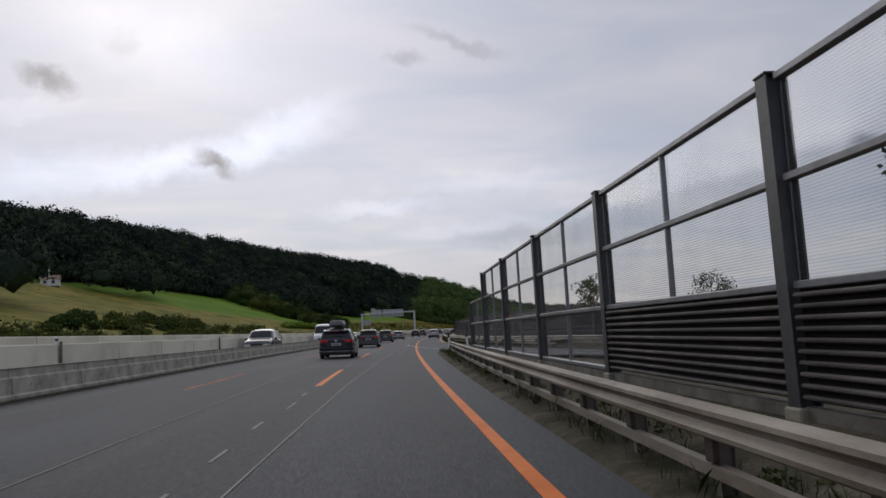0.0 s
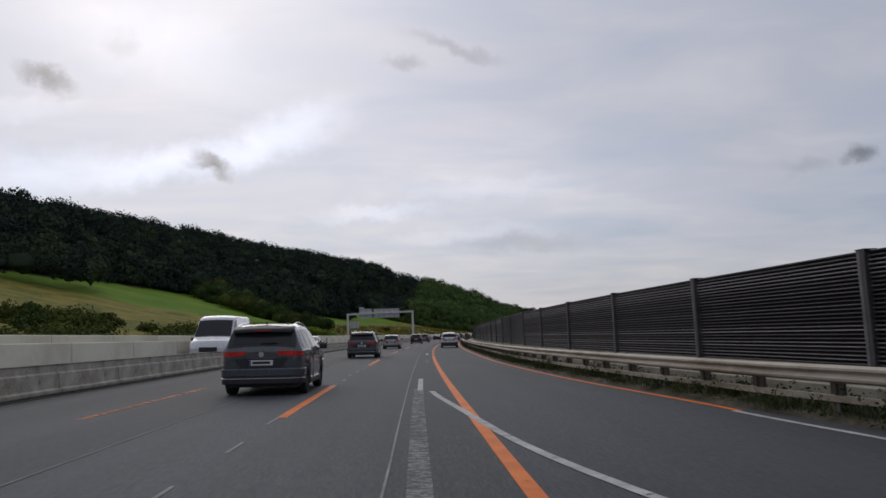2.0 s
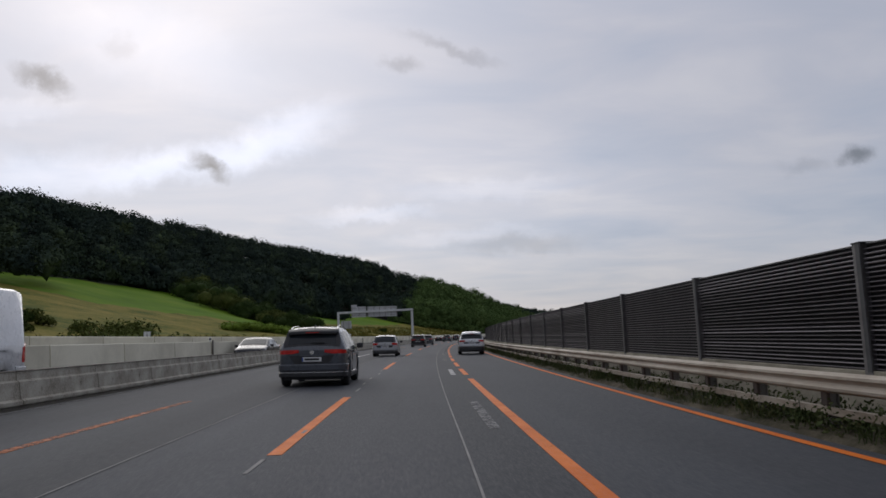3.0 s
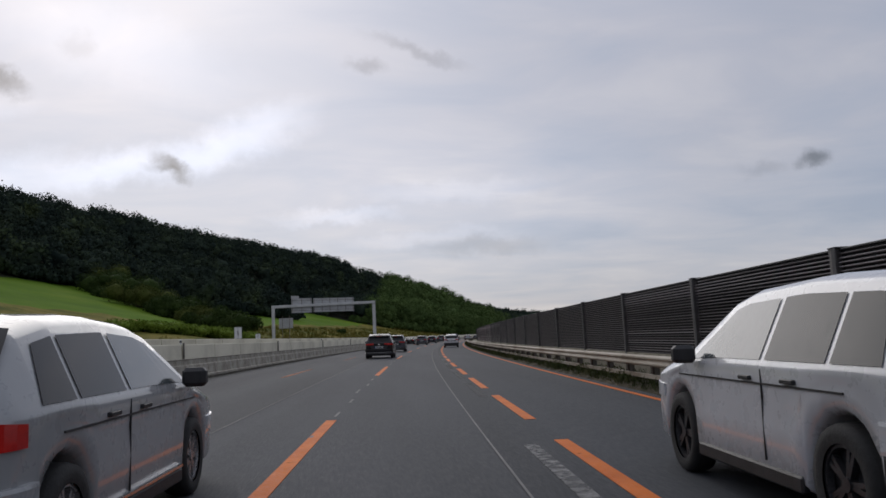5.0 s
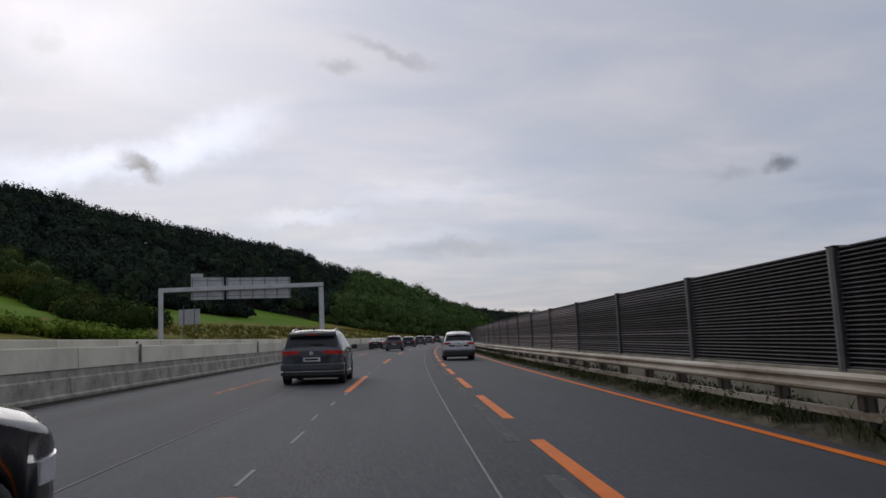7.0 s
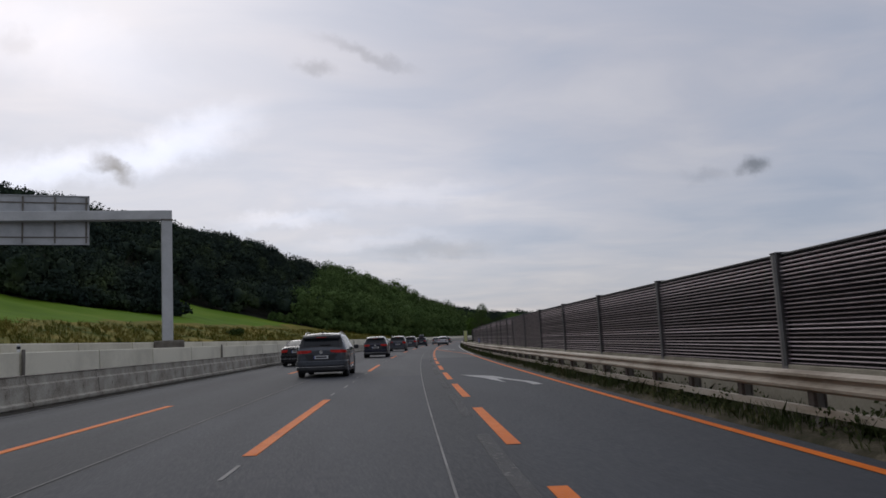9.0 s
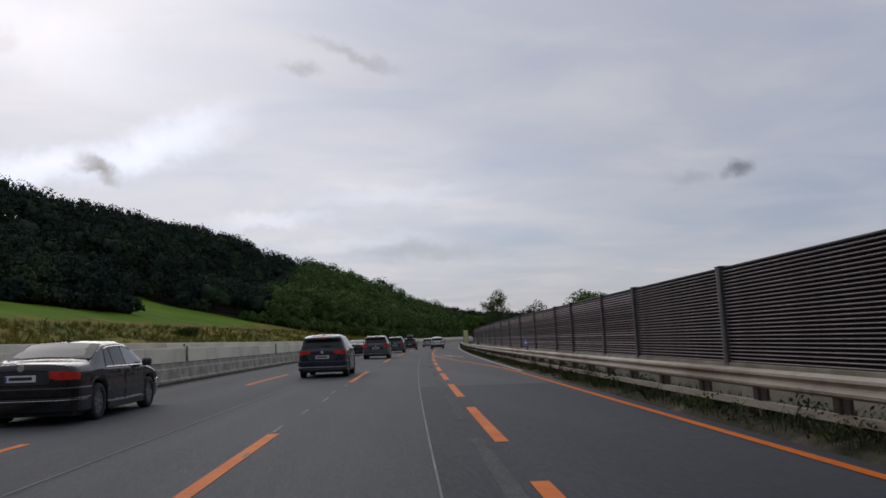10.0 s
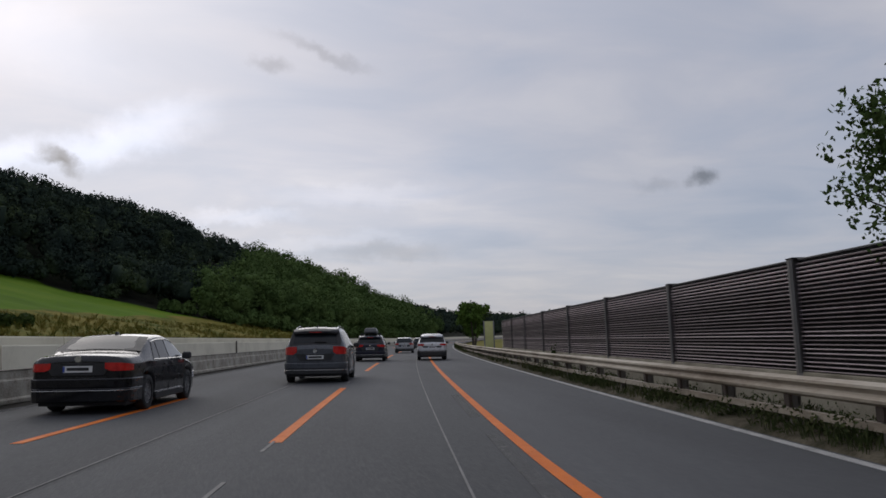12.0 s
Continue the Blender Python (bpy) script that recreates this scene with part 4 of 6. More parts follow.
slab = tagged(part("concrete_slab", boxes((-0.35, 0.35, -0.4, 0.4, 0, 0.06), bevel=0.015), PALE_CONCRETE, m=on_slope(48.0, 2.72, 0.02, 12)), "pale concrete cover slab lying on the gore", "slab")
gore = bmesh.new()
rows = []
for s, lo, hi in ((45.2, 1.08, 3.2), (46.4, 1.22, 3.7), (47.4, 1.38, 3.8), (48.8, 1.62, 3.3), (49.7, 1.9, 2.7)):
    rows.append([gore.verts.new(P(s, d, h)) for d, h in ((lo, 0.003), (lo + 0.05, 0.03), ((lo + hi) / 2, 0.05), (hi - 0.05, 0.03), (hi, 0.003))])
for a, b in zip(rows, rows[1:]):
    for j in range(4):
        gore.faces.new((a[j], a[j + 1], b[j + 1], b[j]))
tagged(part("gore", gore, SOIL), "dusty soil wedge between motorway and slip road", "verge", kind="structure")
blue = thing("blue_sign", "small blue sign plate on a short post behind the crash barrier", "road sign", along(307.2, 3.62, 0.0))
part("plate", boxes((-0.02, 0.0, -0.6, 0.6, 0.86, 1.18), bevel=0.006), SIGN_BLUE, blue)
part("bar", boxes((-0.026, -0.0215, -0.4, 0.4, 0.99, 1.05)), SIGN_WHITE, blue, "pale bar")
part("post", boxes((0.0, 0.05, -0.03, 0.03, -0.1, 1.16)), STEEL_DULL, blue)
panel = thing("end_panel", "pale yellow end panel standing at the barrier", "panel", along(389.2, 4.05))
part("sheet", boxes((-0.30, 0.30, -0.04, 0.04, 0.55, 2.42), bevel=0.01), YELLOW, panel)
for x in (-0.32, 0.32):
    part("post", boxes((x - 0.04, x + 0.04, -0.05, 0.05, 0.0, 2.46)), FRAME, panel)
house = thing("house", "small white house with a tiled roof at the wood's edge", "house", along(240, -122, float(land(240, -122)) - 0.3, 20))
part("wall", boxes((-2.6, 2.6, -2, 2, 0, 2.2)), PLASTER, house)
bm = bmesh.new()
q = [bm.verts.new(c) for c in ((-2.9, -2.3, 2.15), (2.9, -2.3, 2.15), (2.9, 2.3, 2.15), (-2.9, 2.3, 2.15), (-2.9, 0, 3.5), (2.9, 0, 3.5))]
for ids in ((0, 1, 5, 4), (2, 3, 4, 5), (0, 4, 3), (1, 2, 5), (0, 3, 2, 1)):
    bm.faces.new([q[i] for i in ids])
part("roof", bm, ROOF, house)
for x in (-1.7, 0.7):
    part("window", boxes((x, x + 0.9, -2.03, -1.98, 0.8, 1.7)), CAR_GLASS, house)
mast = thing("pole", "thin pale pole at the wood's edge", "pole", along(236, -120, float(land(236, -120)) - 0.3))
part("shaft", tube(bmesh.new(), (0, 0, 0), (0, 0, 6), 0.16, 0.1), SIGN_WHITE, mast)


# ---- plants ----
def leaf_cloud(rng, centres, radii, n, size, squash=0.8, flip=0.4):
    """Quads standing about on lumpy shells: vertices and faces as arrays."""
    k = len(centres)
    which = rng.integers(0, k, n)
    v = rng.normal(size=(n, 3))
    v /= np.linalg.norm(v, axis=1)[:, None]
    r = radii[which][:, None] * (0.70 + 0.38 * rng.random((n, 1)))
    c = centres[which] + v * r * np.array([1, 1, squash])
    nrm = v + flip * rng.normal(size=(n, 3))
    nrm /= np.linalg.norm(nrm, axis=1)[:, None]
    ax = np.cross(nrm, rng.normal(size=(n, 3)))
    ax /= np.linalg.norm(ax, axis=1)[:, None]
    bx = np.cross(nrm, ax)
    w = size * (0.6 + 0.8 * rng.random((n, 1)))
    quad = np.stack([c - ax * w, c + bx * w * 0.55, c + ax * w, c - bx * w * 0.55], 1).reshape(-1, 3)
    return quad, np.arange(4 * n).reshape(-1, 4)


def fast_mesh(name, v, f, mat, smooth=False):
    me = bpy.data.meshes.new(name)
    v, f = np.asarray(v, np.float32), np.asarray(f, np.int32)
    me.vertices.add(len(v))
    me.vertices.foreach_set("co", v.ravel())
    me.loops.add(f.size)
    me.loops.foreach_set("vertex_index", f.ravel())
    me.polygons.add(len(f))
    me.polygons.foreach_set("loop_start", np.arange(0, f.size, f.shape[1], dtype=np.int32))
    me.polygons.foreach_set("loop_total", np.full(len(f), f.shape[1], np.int32))
    if smooth:
        me.polygons.foreach_set("use_smooth", [True] * len(f))
    me.materials.append(mat)
    me.update(calc_edges=True)
    return me


ball = bmesh.new()
bmesh.ops.create_icosphere(ball, subdivisions=1, radius=1.0)
BALL_V = np.array([v.co[:] for v in ball.verts])
BALL_F = np.array([[v.index for v in f.verts] for f in ball.faces])
ball.free()


egg = bmesh.new()
bmesh.ops.create_icosphere(egg, subdivisions=2, radius=1.0)
EGG_V = np.array([v.co[:] for v in egg.verts])
EGG_F = np.array([[v.index for v in f.verts] for f in egg.faces])
egg.free()


def wood(name, label, spots, mat, leaves, size, seed, spread=(4.2, 6.2)):
    """Many trees as one mass: for each a core of lumps and a coat of leaf sprays."""
    rng = np.random.default_rng(seed)
    vs, fs, cv, cf, o, oc = [], [], [], [], 0, 0
    for x, y, z, h, far in spots:
        k = rng.integers(16, 24)
        rad = rng.uniform(*spread) * h / 14
        # a domed crown: lumps over the upper part of an egg
        a, lift = rng.uniform(0, 2 * math.pi, k), rng.uniform(-0.35, 1.0, k)
        ring = np.sqrt(np.clip(1 - lift ** 2, 0, 1))
        tall = h * 0.40
        cen = np.array([x, y, z + h * 0.52]) + np.column_stack([rad * 0.74 * ring * np.cos(a), rad * 0.74 * ring * np.sin(a), tall * 0.82 * lift])
        rr = rad * (0.26 + 0.20 * rng.random(k))
        n = int(leaves * far)
        a, b = leaf_cloud(rng, cen, rr * 1.12, n, size * (1 / far) ** 0.5, 0.85, 0.55)
        vs.append(a)
        fs.append(b + o)
        o += len(a)
        cv.append(np.array([x, y, z + h * 0.50]) + EGG_V * np.array([rad * 0.60, rad * 0.60, tall * 0.70]) * (0.48 + 0.56 * rng.random((len(EGG_V), 1))))
        cf.append(EGG_F + oc)
        oc += len(EGG_V)
        for c, q in zip(cen[:6], rr[:6]):
            cv.append(c + BALL_V * q * 0.46 * (0.55 + 0.7 * rng.random((len(BALL_V), 1))))
            cf.append(BALL_F + oc)
            oc += len(BALL_V)
    ob = part(name, fast_mesh(name, np.concatenate(vs), np.concatenate(fs), mat), None)
    tagged(ob, label, "forest", kind="stuff")
    core = part("shaded_crown", fast_mesh("shaded_crown", np.concatenate(cv), np.concatenate(cf), mat), None, ob)
    tagged(core, kind="stuff")
    return ob


rng = np.random.default_rng(7)
spots = []
s = 195.0
while s < 1350:
    stepping = 8.6 if s < 700 else 11.5
    e, c = float(edge_of_wood(s)), float(crest(s))
    D = e + rng.uniform(0, 4)
    while D < c + 14:
        ps, pd = s + rng.uniform(-3, 3), -(D + rng.uniform(-2.5, 2.5))
        fresh = 566 < s < 820 and D < 0.285 * (s - 310)
        h = rng.uniform(12.5, 16.5) * (0.72 if D < e + 5 and not fresh else 0.95 if D < e + 8 else 1.3 if fresh else 1.0) * (1.12 if rng.random() < 0.12 else 1.0)
        p = P(ps, pd, float(land(ps, pd)))
        far = 1.0 if 370 < s < 720 else 0.6 if s < 900 else 0.35
        spots.append((p.x, p.y, p.z - 0.8, h, far, fresh))
        D += stepping * rng.uniform(0.85, 1.25)
    s += stepping
s = 195.0
while s < 800:
    e = float(edge_of_wood(s))
    for off in (-2.0, 1.5, 5.0):
        ps, pd = s + rng.uniform(-1.5, 1.5), -(e + off + rng.uniform(-1, 1))
        p = P(ps, pd, float(land(ps, pd)))
        spots.append((p.x, p.y, p.z - 1.2, rng.uniform(4.5, 7.5), 0.6, s > 566))
    s += 3.6
for ps, pd, h in ((150, -78, 15), (157, -84, 16), (146, -88, 15), (164, -92, 14), (262, -104, 12), (268, -110, 14), (255, -113, 13), (276, -106, 12), (283, -112, 14), (272, -118, 15), (262, -121, 14), (290, -116, 13)):
    p = P(ps, pd, float(land(ps, pd)))
    spots.append((p.x, p.y, p.z - 0.8, h, 1.0, False))
wood("forest", "dark dense deciduous forest on the hillside", [q[:5] for q in spots if not q[5]], LEAF_DARK, 560, 0.52, 11, spread=(5.2, 7.8))
wood("forest_edge", "fresh green deciduous trees at the foot of the hill", [q[:5] for q in spots if q[5]], LEAF_WOOD, 1350, 0.42, 12, spread=(4.6, 6.6))


brambles = []
for i in range(76):
    ps, pd = (rng.uniform(70, 185), -rng.uniform(34.5, 41)) if i % 2 else (rng.uniform(135, 195), -(44 + rng.uniform(0, 22)))
    p = P(ps, pd, float(land(ps, pd)))
    brambles.append((p.x, p.y, p.z - 0.5, rng.uniform(0.9, 2.6) * (1.25 if i % 5 == 0 else 1.0), 0.5))
wood("bramble_thicket", "ragged dark brambles and weeds below the meadow", brambles, LEAF_BRAMBLE, 900, 0.16, 17, spread=(9.0, 20.0))


def tree(name, label, m, height, radius, stems, leaves, size, mat, seed, crown_from=0.35, category="tree"):
    """Stems that fork into limbs, and a loose crown of single leaves round the twigs."""
    rng = np.random.default_rng(seed)
    o = thing(name, label, category, m)
    bm = bmesh.new()
    tips = []
    for i in range(stems):
        a = 2 * math.pi * i / stems + rng.uniform(-0.5, 0.5)
        lean = radius * rng.uniform(0.15, 0.6) if stems > 1 else radius * 0.1
        p0 = Vector((0.12 * math.cos(a), 0.12 * math.sin(a), -0.2))
        top = Vector((lean * math.cos(a), lean * math.sin(a), height * rng.uniform(0.78, 0.98)))
        pts = [p0.lerp(top, u) + Vector((rng.normal(0, 0.06), rng.normal(0, 0.06), 0)) * height * 0.25 * u for u in (0, 0.25, 0.5, 0.75, 1.0)]
        r = 0.028 * height / math.sqrt(stems)
        for j in range(4):
            tube(bm, pts[j], pts[j + 1], r * (1 - 0.22 * j), r * (1 - 0.22 * (j + 1)), 6, False)
        tips.append(pts[4])
        for j in range(9):
            u = rng.uniform(crown_from, 0.95)
            k = min(3, int(u * 4))
            base = pts[k].lerp(pts[k + 1], u * 4 - k)
            b = rng.uniform(0, 2 * math.pi)
            reach = radius * rng.uniform(0.4, 0.95) * (1.15 - 0.6 * u)
            end = base + Vector((reach * math.cos(b), reach * math.sin(b), reach * rng.uniform(0.25, 0.8)))
            tube(bm, base, end, r * 0.32, r * 0.08, 5, False)
            tips += [end, base.lerp(end, 0.6)]
    part("trunk", bm, BARK, o)
    tips = np.array([t[:] for t in tips])
    v, f = leaf_cloud(rng, tips, radius * (0.16 + 0.16 * rng.random(len(tips))), leaves, size, squash=0.8, flip=1.2)
    part("crown", fast_mesh("crown", v, f, mat), None, o)
    return o


def shrub(name, label, m, size, mat, seed, leaves=1500, leaf=0.16, category="bush", flat=0.8):
    rng = np.random.default_rng(seed)
    k = 9
    cen = np.column_stack([rng.normal(0, size * 0.38, k), rng.normal(0, size * 0.38, k), size * flat * (0.25 + 0.45 * rng.random(k))])
    rr = size * (0.28 + 0.22 * rng.random(k))
    v, f = leaf_cloud(rng, cen, rr * 0.95, leaves, leaf, flat, 0.9)
    o = thing(name, label, category, m)
    part("foliage", fast_mesh("foliage", v, f, mat), None, o)
    cv = np.concatenate([c + EGG_V * q * 0.62 * np.array([1, 1, flat]) * (0.8 + 0.4 * rng.random((len(EGG_V), 1))) for c, q in zip(cen, rr)])
    cf = np.concatenate([EGG_F + i * len(EGG_V) for i in range(k)])
    tagged(part("inner_foliage", fast_mesh("inner_foliage", cv, cf, mat, True), None, o), kind="stuff")
    bm = bmesh.new()
    for i in range(5):
        tube(bm, (0, 0, -0.4), cen[i], size * 0.03, size * 0.012, 5, False)
    part("stem", bm, BARK, o)
    return o


def standing(s, d, turn=0.0):
    return along(s, d, float(land(s, d)) - 0.15, turn)


tree("tree", "slender leafy tree with several stems behind the noise barrier", standing(344.4, 5.75), 5.8, 1.45, 5, 6000, 0.050, LEAF_WOOD, 3, 0.55)
shrub("bush", "rounded green bush topping the noise barrier", along(308.6, 7.15, 0.0), 2.0, LEAF_FRESH, 5, 26000, 0.055, flat=1.62)
shrub("bush", "green bush topping the noise barrier", along(330.4, 7.5, -0.05), 1.85, LEAF_BUSH, 65, 17000, 0.055, flat=1.9)
shrub("bush", "green bush behind the noise barrier", along(371, 8.5, -0.3), 2.6, LEAF_BUSH, 6, 1800, 0.13, flat=1.1)
shrub("bush", "green bush behind the noise barrier", along(384, 9.0, -0.3), 3.0, LEAF_BUSH, 8, 1800, 0.14, flat=1.1)
tree("tree", "leafy roadside tree beyond the barrier's end", standing(440, 5.6), 6.2, 2.2, 3, 3500, 0.20, LEAF_FRESH, 9, 0.3)
tree("tree", "leafy roadside tree beyond the barrier's end", standing(470, 6.5), 7.5, 3.2, 3, 3500, 0.2, LEAF_BUSH, 19, 0.3)
tree("tree", "young tree behind the slip road's noise barrier", standing(65.6, 15.0), 6.3, 1.8, 4, 1700, 0.10, LEAF_BUSH, 10, 0.4)
tree("tree", "young tree behind the slip road's noise barrier", standing(68, 26), 6.6, 2.6, 4, 2000, 0.11, LEAF_BUSH, 14, 0.4)
tree("tree", "dark bushy tree seen through the glass", standing(13.2, 9.9), 5.3, 1.5, 3, 2200, 0.10, LEAF_BUSH, 15, 0.2)
for i, (s, d, z) in enumerate(((381, -121, 9.5), (372, -111, 10.0), (360, -98, 9.6), (352, -89, 9.2), (343, -79, 7.2), (335, -70.5, 7.0), (329, -63, 7.0), (322.6, -56.3, 7.0), (318, -51, 6.4))):
    shrub("shrub", "dark green shrub on the meadow slope", standing(s, d), z, LEAF_BUSH if i % 3 else LEAF_BRAMBLE, 30 + i, 7000, 0.22)
for i in range(10):
    shrub("hedge_plant", "bright green low hedge plant beside the meadow", standing(267 + 3.1 * i, -54 + 1.2 * i), 3.9, LEAF_HEDGE, 50 + i, 1500, 0.2, flat=0.6)
for i, (s, d, z) in enumerate(((172, -62, 3.4), (181, -66, 2.6), (188, -58, 2.4), (150, -48, 3.2), (143, -62, 3.0), (430, -51.3, 2.2), (439, -53.5, 2.0), (112, -50, 3.4), (125, -56, 3.2))):
    shrub("shrub", "dark shrub among dry meadow grass", standing(s, d), z, LEAF_BUSH, 70 + i, 1200, 0.24, flat=0.75)


def tufts(name, label, s0, s1, dlo, dhi, n, height, seed, shift, base, mat, clump=0.05):
    """Grass and weeds as many thin blades."""
    rng = np.random.default_rng(seed)
    cs = rng.uniform(s0, s1, n // 14)
    pick = rng.integers(0, len(cs), n)
    s = cs[pick] + rng.normal(0, 0.22, n)
    cd = rng.uniform(dlo, dhi, len(cs))
    d = np.clip(cd[pick] + rng.normal(0, 0.12, n), dlo, dhi) + np.array([shift(q) for q in s])
    h = (height * (0.35 + 0.9 * rng.random(len(cs))))[pick] * (0.5 + 0.7 * rng.random(n))
    p = PV(s, d, np.full(n, base) if not callable(base) else base(s, d))
    a = rng.uniform(0, 2 * math.pi, n)
    w = np.stack([np.cos(a), np.sin(a), 0 * a], 1) * (0.005 + 0.009 * rng.random((n, 1))) * (height / 0.35) ** 0.9
    lean = rng.normal(0, 0.35, (n, 2)) * h[:, None]
    tip = p + np.column_stack([lean, h])
    mid = p + np.column_stack([lean * 0.35, h * 0.6])
    v = np.stack([p - w * 0.6, p + w * 0.6, mid + w, tip, mid - w], 1).reshape(-1, 3)
    return tagged(part(name, fast_mesh(name, v, np.arange(5 * n).reshape(-1, 5), mat), None), label, "grass", kind="stuff")


def low_weeds(name, label, s0, s1, dlo, dhi, n, leaves, big, seed, shift, base):
    """Low leafy weeds in uneven patches."""
    rng = np.random.default_rng(seed)
    s = rng.uniform(s0, s1, n * 3)
    s = s[[noise.noise((q / 3.5, seed, 0)) + 0.5 * noise.noise((q / 0.9, seed, 5)) > -0.05 for q in s]][:n]
    d = dlo + (dhi - dlo) * rng.beta(2.0, 2.2, len(s)) + np.array([shift(q) for q in s])
    rad = big * (0.35 + 0.65 * rng.random(len(s)) ** 2)
    cen = PV(s, d, base + rad * 0.55)
    v, f = leaf_cloud(rng, cen, rad, leaves * len(s), 0.030, 0.9, 1.4)
    return tagged(part(name, fast_mesh(name, v, f, GRASS), None), label, "weeds", kind="stuff")


low_weeds("roadside_plants", "low dark green leafy weeds below the crash barrier", 52, 365, 3.16, 4.2, 2300, 44, 0.28, 41, ramp_out, 0.08)
low_weeds("roadside_plants", "low leafy weeds on the stony strip", -4, 46, 0.85, 2.4, 120, 60, 0.15, 42, lambda s: 0.010 * max(0, s), 0.10)
tufts("roadside_weeds", "green and dry weeds under the crash barrier", 52, 365, 3.12, 4.2, 52000, 0.24, 21, ramp_out, 0.05, GRASS)
tufts("roadside_weeds", "green and dry weeds under the crash barrier", 365, 490, 3.2, 4.2, 5000, 0.36, 22, ramp_out, 0.05, GRASS)
tufts("roadside_weeds", "sparse weeds under the near crash barrier", -6, 46, 0.8, 2.5, 6000, 0.18, 23, lambda s: 0.010 * max(0, s), 0.08, GRASS)
tufts("roadside_weeds", "weeds growing on the gore", 45.5, 49.0, 1.6, 3.2, 350, 0.14, 24, lambda s: 0.0, 0.03, GRASS)
tufts("meadow_grass", "high golden grass below the meadow", 330, 610, -64, -36, 42000, 1.05, 26, lambda s: 0.0, lambda s, d: land(s, d) - 0.1, WEEDS)
tufts("meadow_grass", "tall dry grass along the far carriageway", 60, 600, -46, -32.5, 40000, 0.62, 25, lambda s: 0.0, lambda s, d: land(s, d) - 0.1, WEEDS)


# ---- vehicles ----
class Shape:
    """A car's skin: y runs from the tail to the nose, x to the right, z up."""

    def __init__(self, length, width, belt, profile, wheels, radius, clear=0.22, tumble=0.38, taper=0.10):
        self.L, self.w, self.belt, self.prof, self.wheels, self.r, self.clear, self.tumble, self.taper = length, width / 2, belt, profile, wheels, radius, clear, tumble, taper

    def top(self, y):
        return float(np.interp(y, [p[0] for p in self.prof], [p[1] for p in self.prof]))

    def half(self, y):
        u = (y - self.L / 2) / (self.L / 2)
        e = min(y, self.L - y)
        corner = 0.15 * (1 - math.sqrt(max(0.0, 1 - (1 - e / 0.28) ** 2))) if e < 0.28 else 0.0
        return self.w * (1 - self.taper * abs(u) ** 5 * 0.6) - corner

    def low(self, y):
        z = self.clear + 0.10 * max(0.0, 1 - y / 0.5) + 0.06 * max(0.0, 1 - (self.L - y) / 0.4)
        for q in self.wheels:
            k = (self.r + 0.055) ** 2 - (y - q) ** 2
            if k > 0:
                z = max(z, self.r + math.sqrt(k) * 0.98)
        return z

    def rows(self, y):
        """The right half of the section at y, from the floor's middle to the roof's middle."""
        w, lo, hi = self.half(y), self.low(y), self.top(y)
        sh = min(self.belt, hi - 0.12)
        a = lo + 0.05
        xt = w - 0.015 - self.tumble * max(0.0, hi - 0.06 - sh - 0.02) - 0.03
        crown = 0.035
        return [(0, lo), (w - 0.07, lo), (w - 0.015, a), (w, a + (sh - a) * 0.45), (w - 0.012, a + (sh - a) * 0.72), (w - 0.002, sh - 0.03), (w - 0.015, sh + 0.02), (xt, hi - 0.06), (xt - 0.025, hi - 0.035), (xt - 0.09, hi - 0.004), (xt * 0.6, hi + crown * 0.6), (0, hi + crown)]

    def stations(self):
        ys = {0.0, self.L}
        ys |= {min(self.L, max(0, p[0])) for p in self.prof}
        ys |= {self.L * i / 22 for i in range(23)} | {0.02, 0.06, 0.12, 0.2, 0.28, self.L - 0.03, self.L - 0.1, self.L - 0.18, self.L - 0.28}
        for q in self.wheels:
            ys |= {q + (self.r + 0.055) * math.cos(math.pi * i / 8) for i in range(9)}
            ys |= {q - self.r - 0.06, q + self.r + 0.06}
        return sorted(ys)

    def body(self):
        bm = bmesh.new()
        rings = []
        for y in self.stations():
            half = self.rows(y)
            ring = [(x, y, z) for x, z in half] + [(-x, y, z) for x, z in half[-2:0:-1]]
            rings.append([bm.verts.new(c) for c in ring])
        n = len(rings[0])
        for a, b in zip(rings, rings[1:]):
            for j in range(n):
                f = bm.faces.new((a[j], b[j], b[(j + 1) % n], a[(j + 1) % n]))
                f.smooth = True
        bm.faces.new(rings[0])
        bm.faces.new(rings[-1][::-1])
        bmesh.ops.recalc_face_normals(bm, faces=bm.faces)
        return bm

    def side_pane(self, y0, y1, sign, lift=0.008, rise0=0.0, rise1=0.0):
        """A window on the side between two pillars; rise: how far the foot of a pillar leans."""
        bm = bmesh.new()
        rows = []
        for i in range(8):
            u = i / 7
            pts = []
            for k, y in ((0.05, y0 + (y1 - y0) * u), (0.90, y0 + rise0 + (y1 + rise1 - y0 - rise0) * u)):
                r = self.rows(y)
                a, b = r[6], r[7]
                pts.append((sign * (a[0] + (b[0] - a[0]) * k + lift), y, a[1] + (b[1] - a[1]) * k))
            rows.append([bm.verts.new(p) for p in pts])
        for a, b in zip(rows, rows[1:]):
            bm.faces.new((a[0], b[0], b[1], a[1]) if sign > 0 else (a[1], b[1], b[0], a[0]))
        return bm

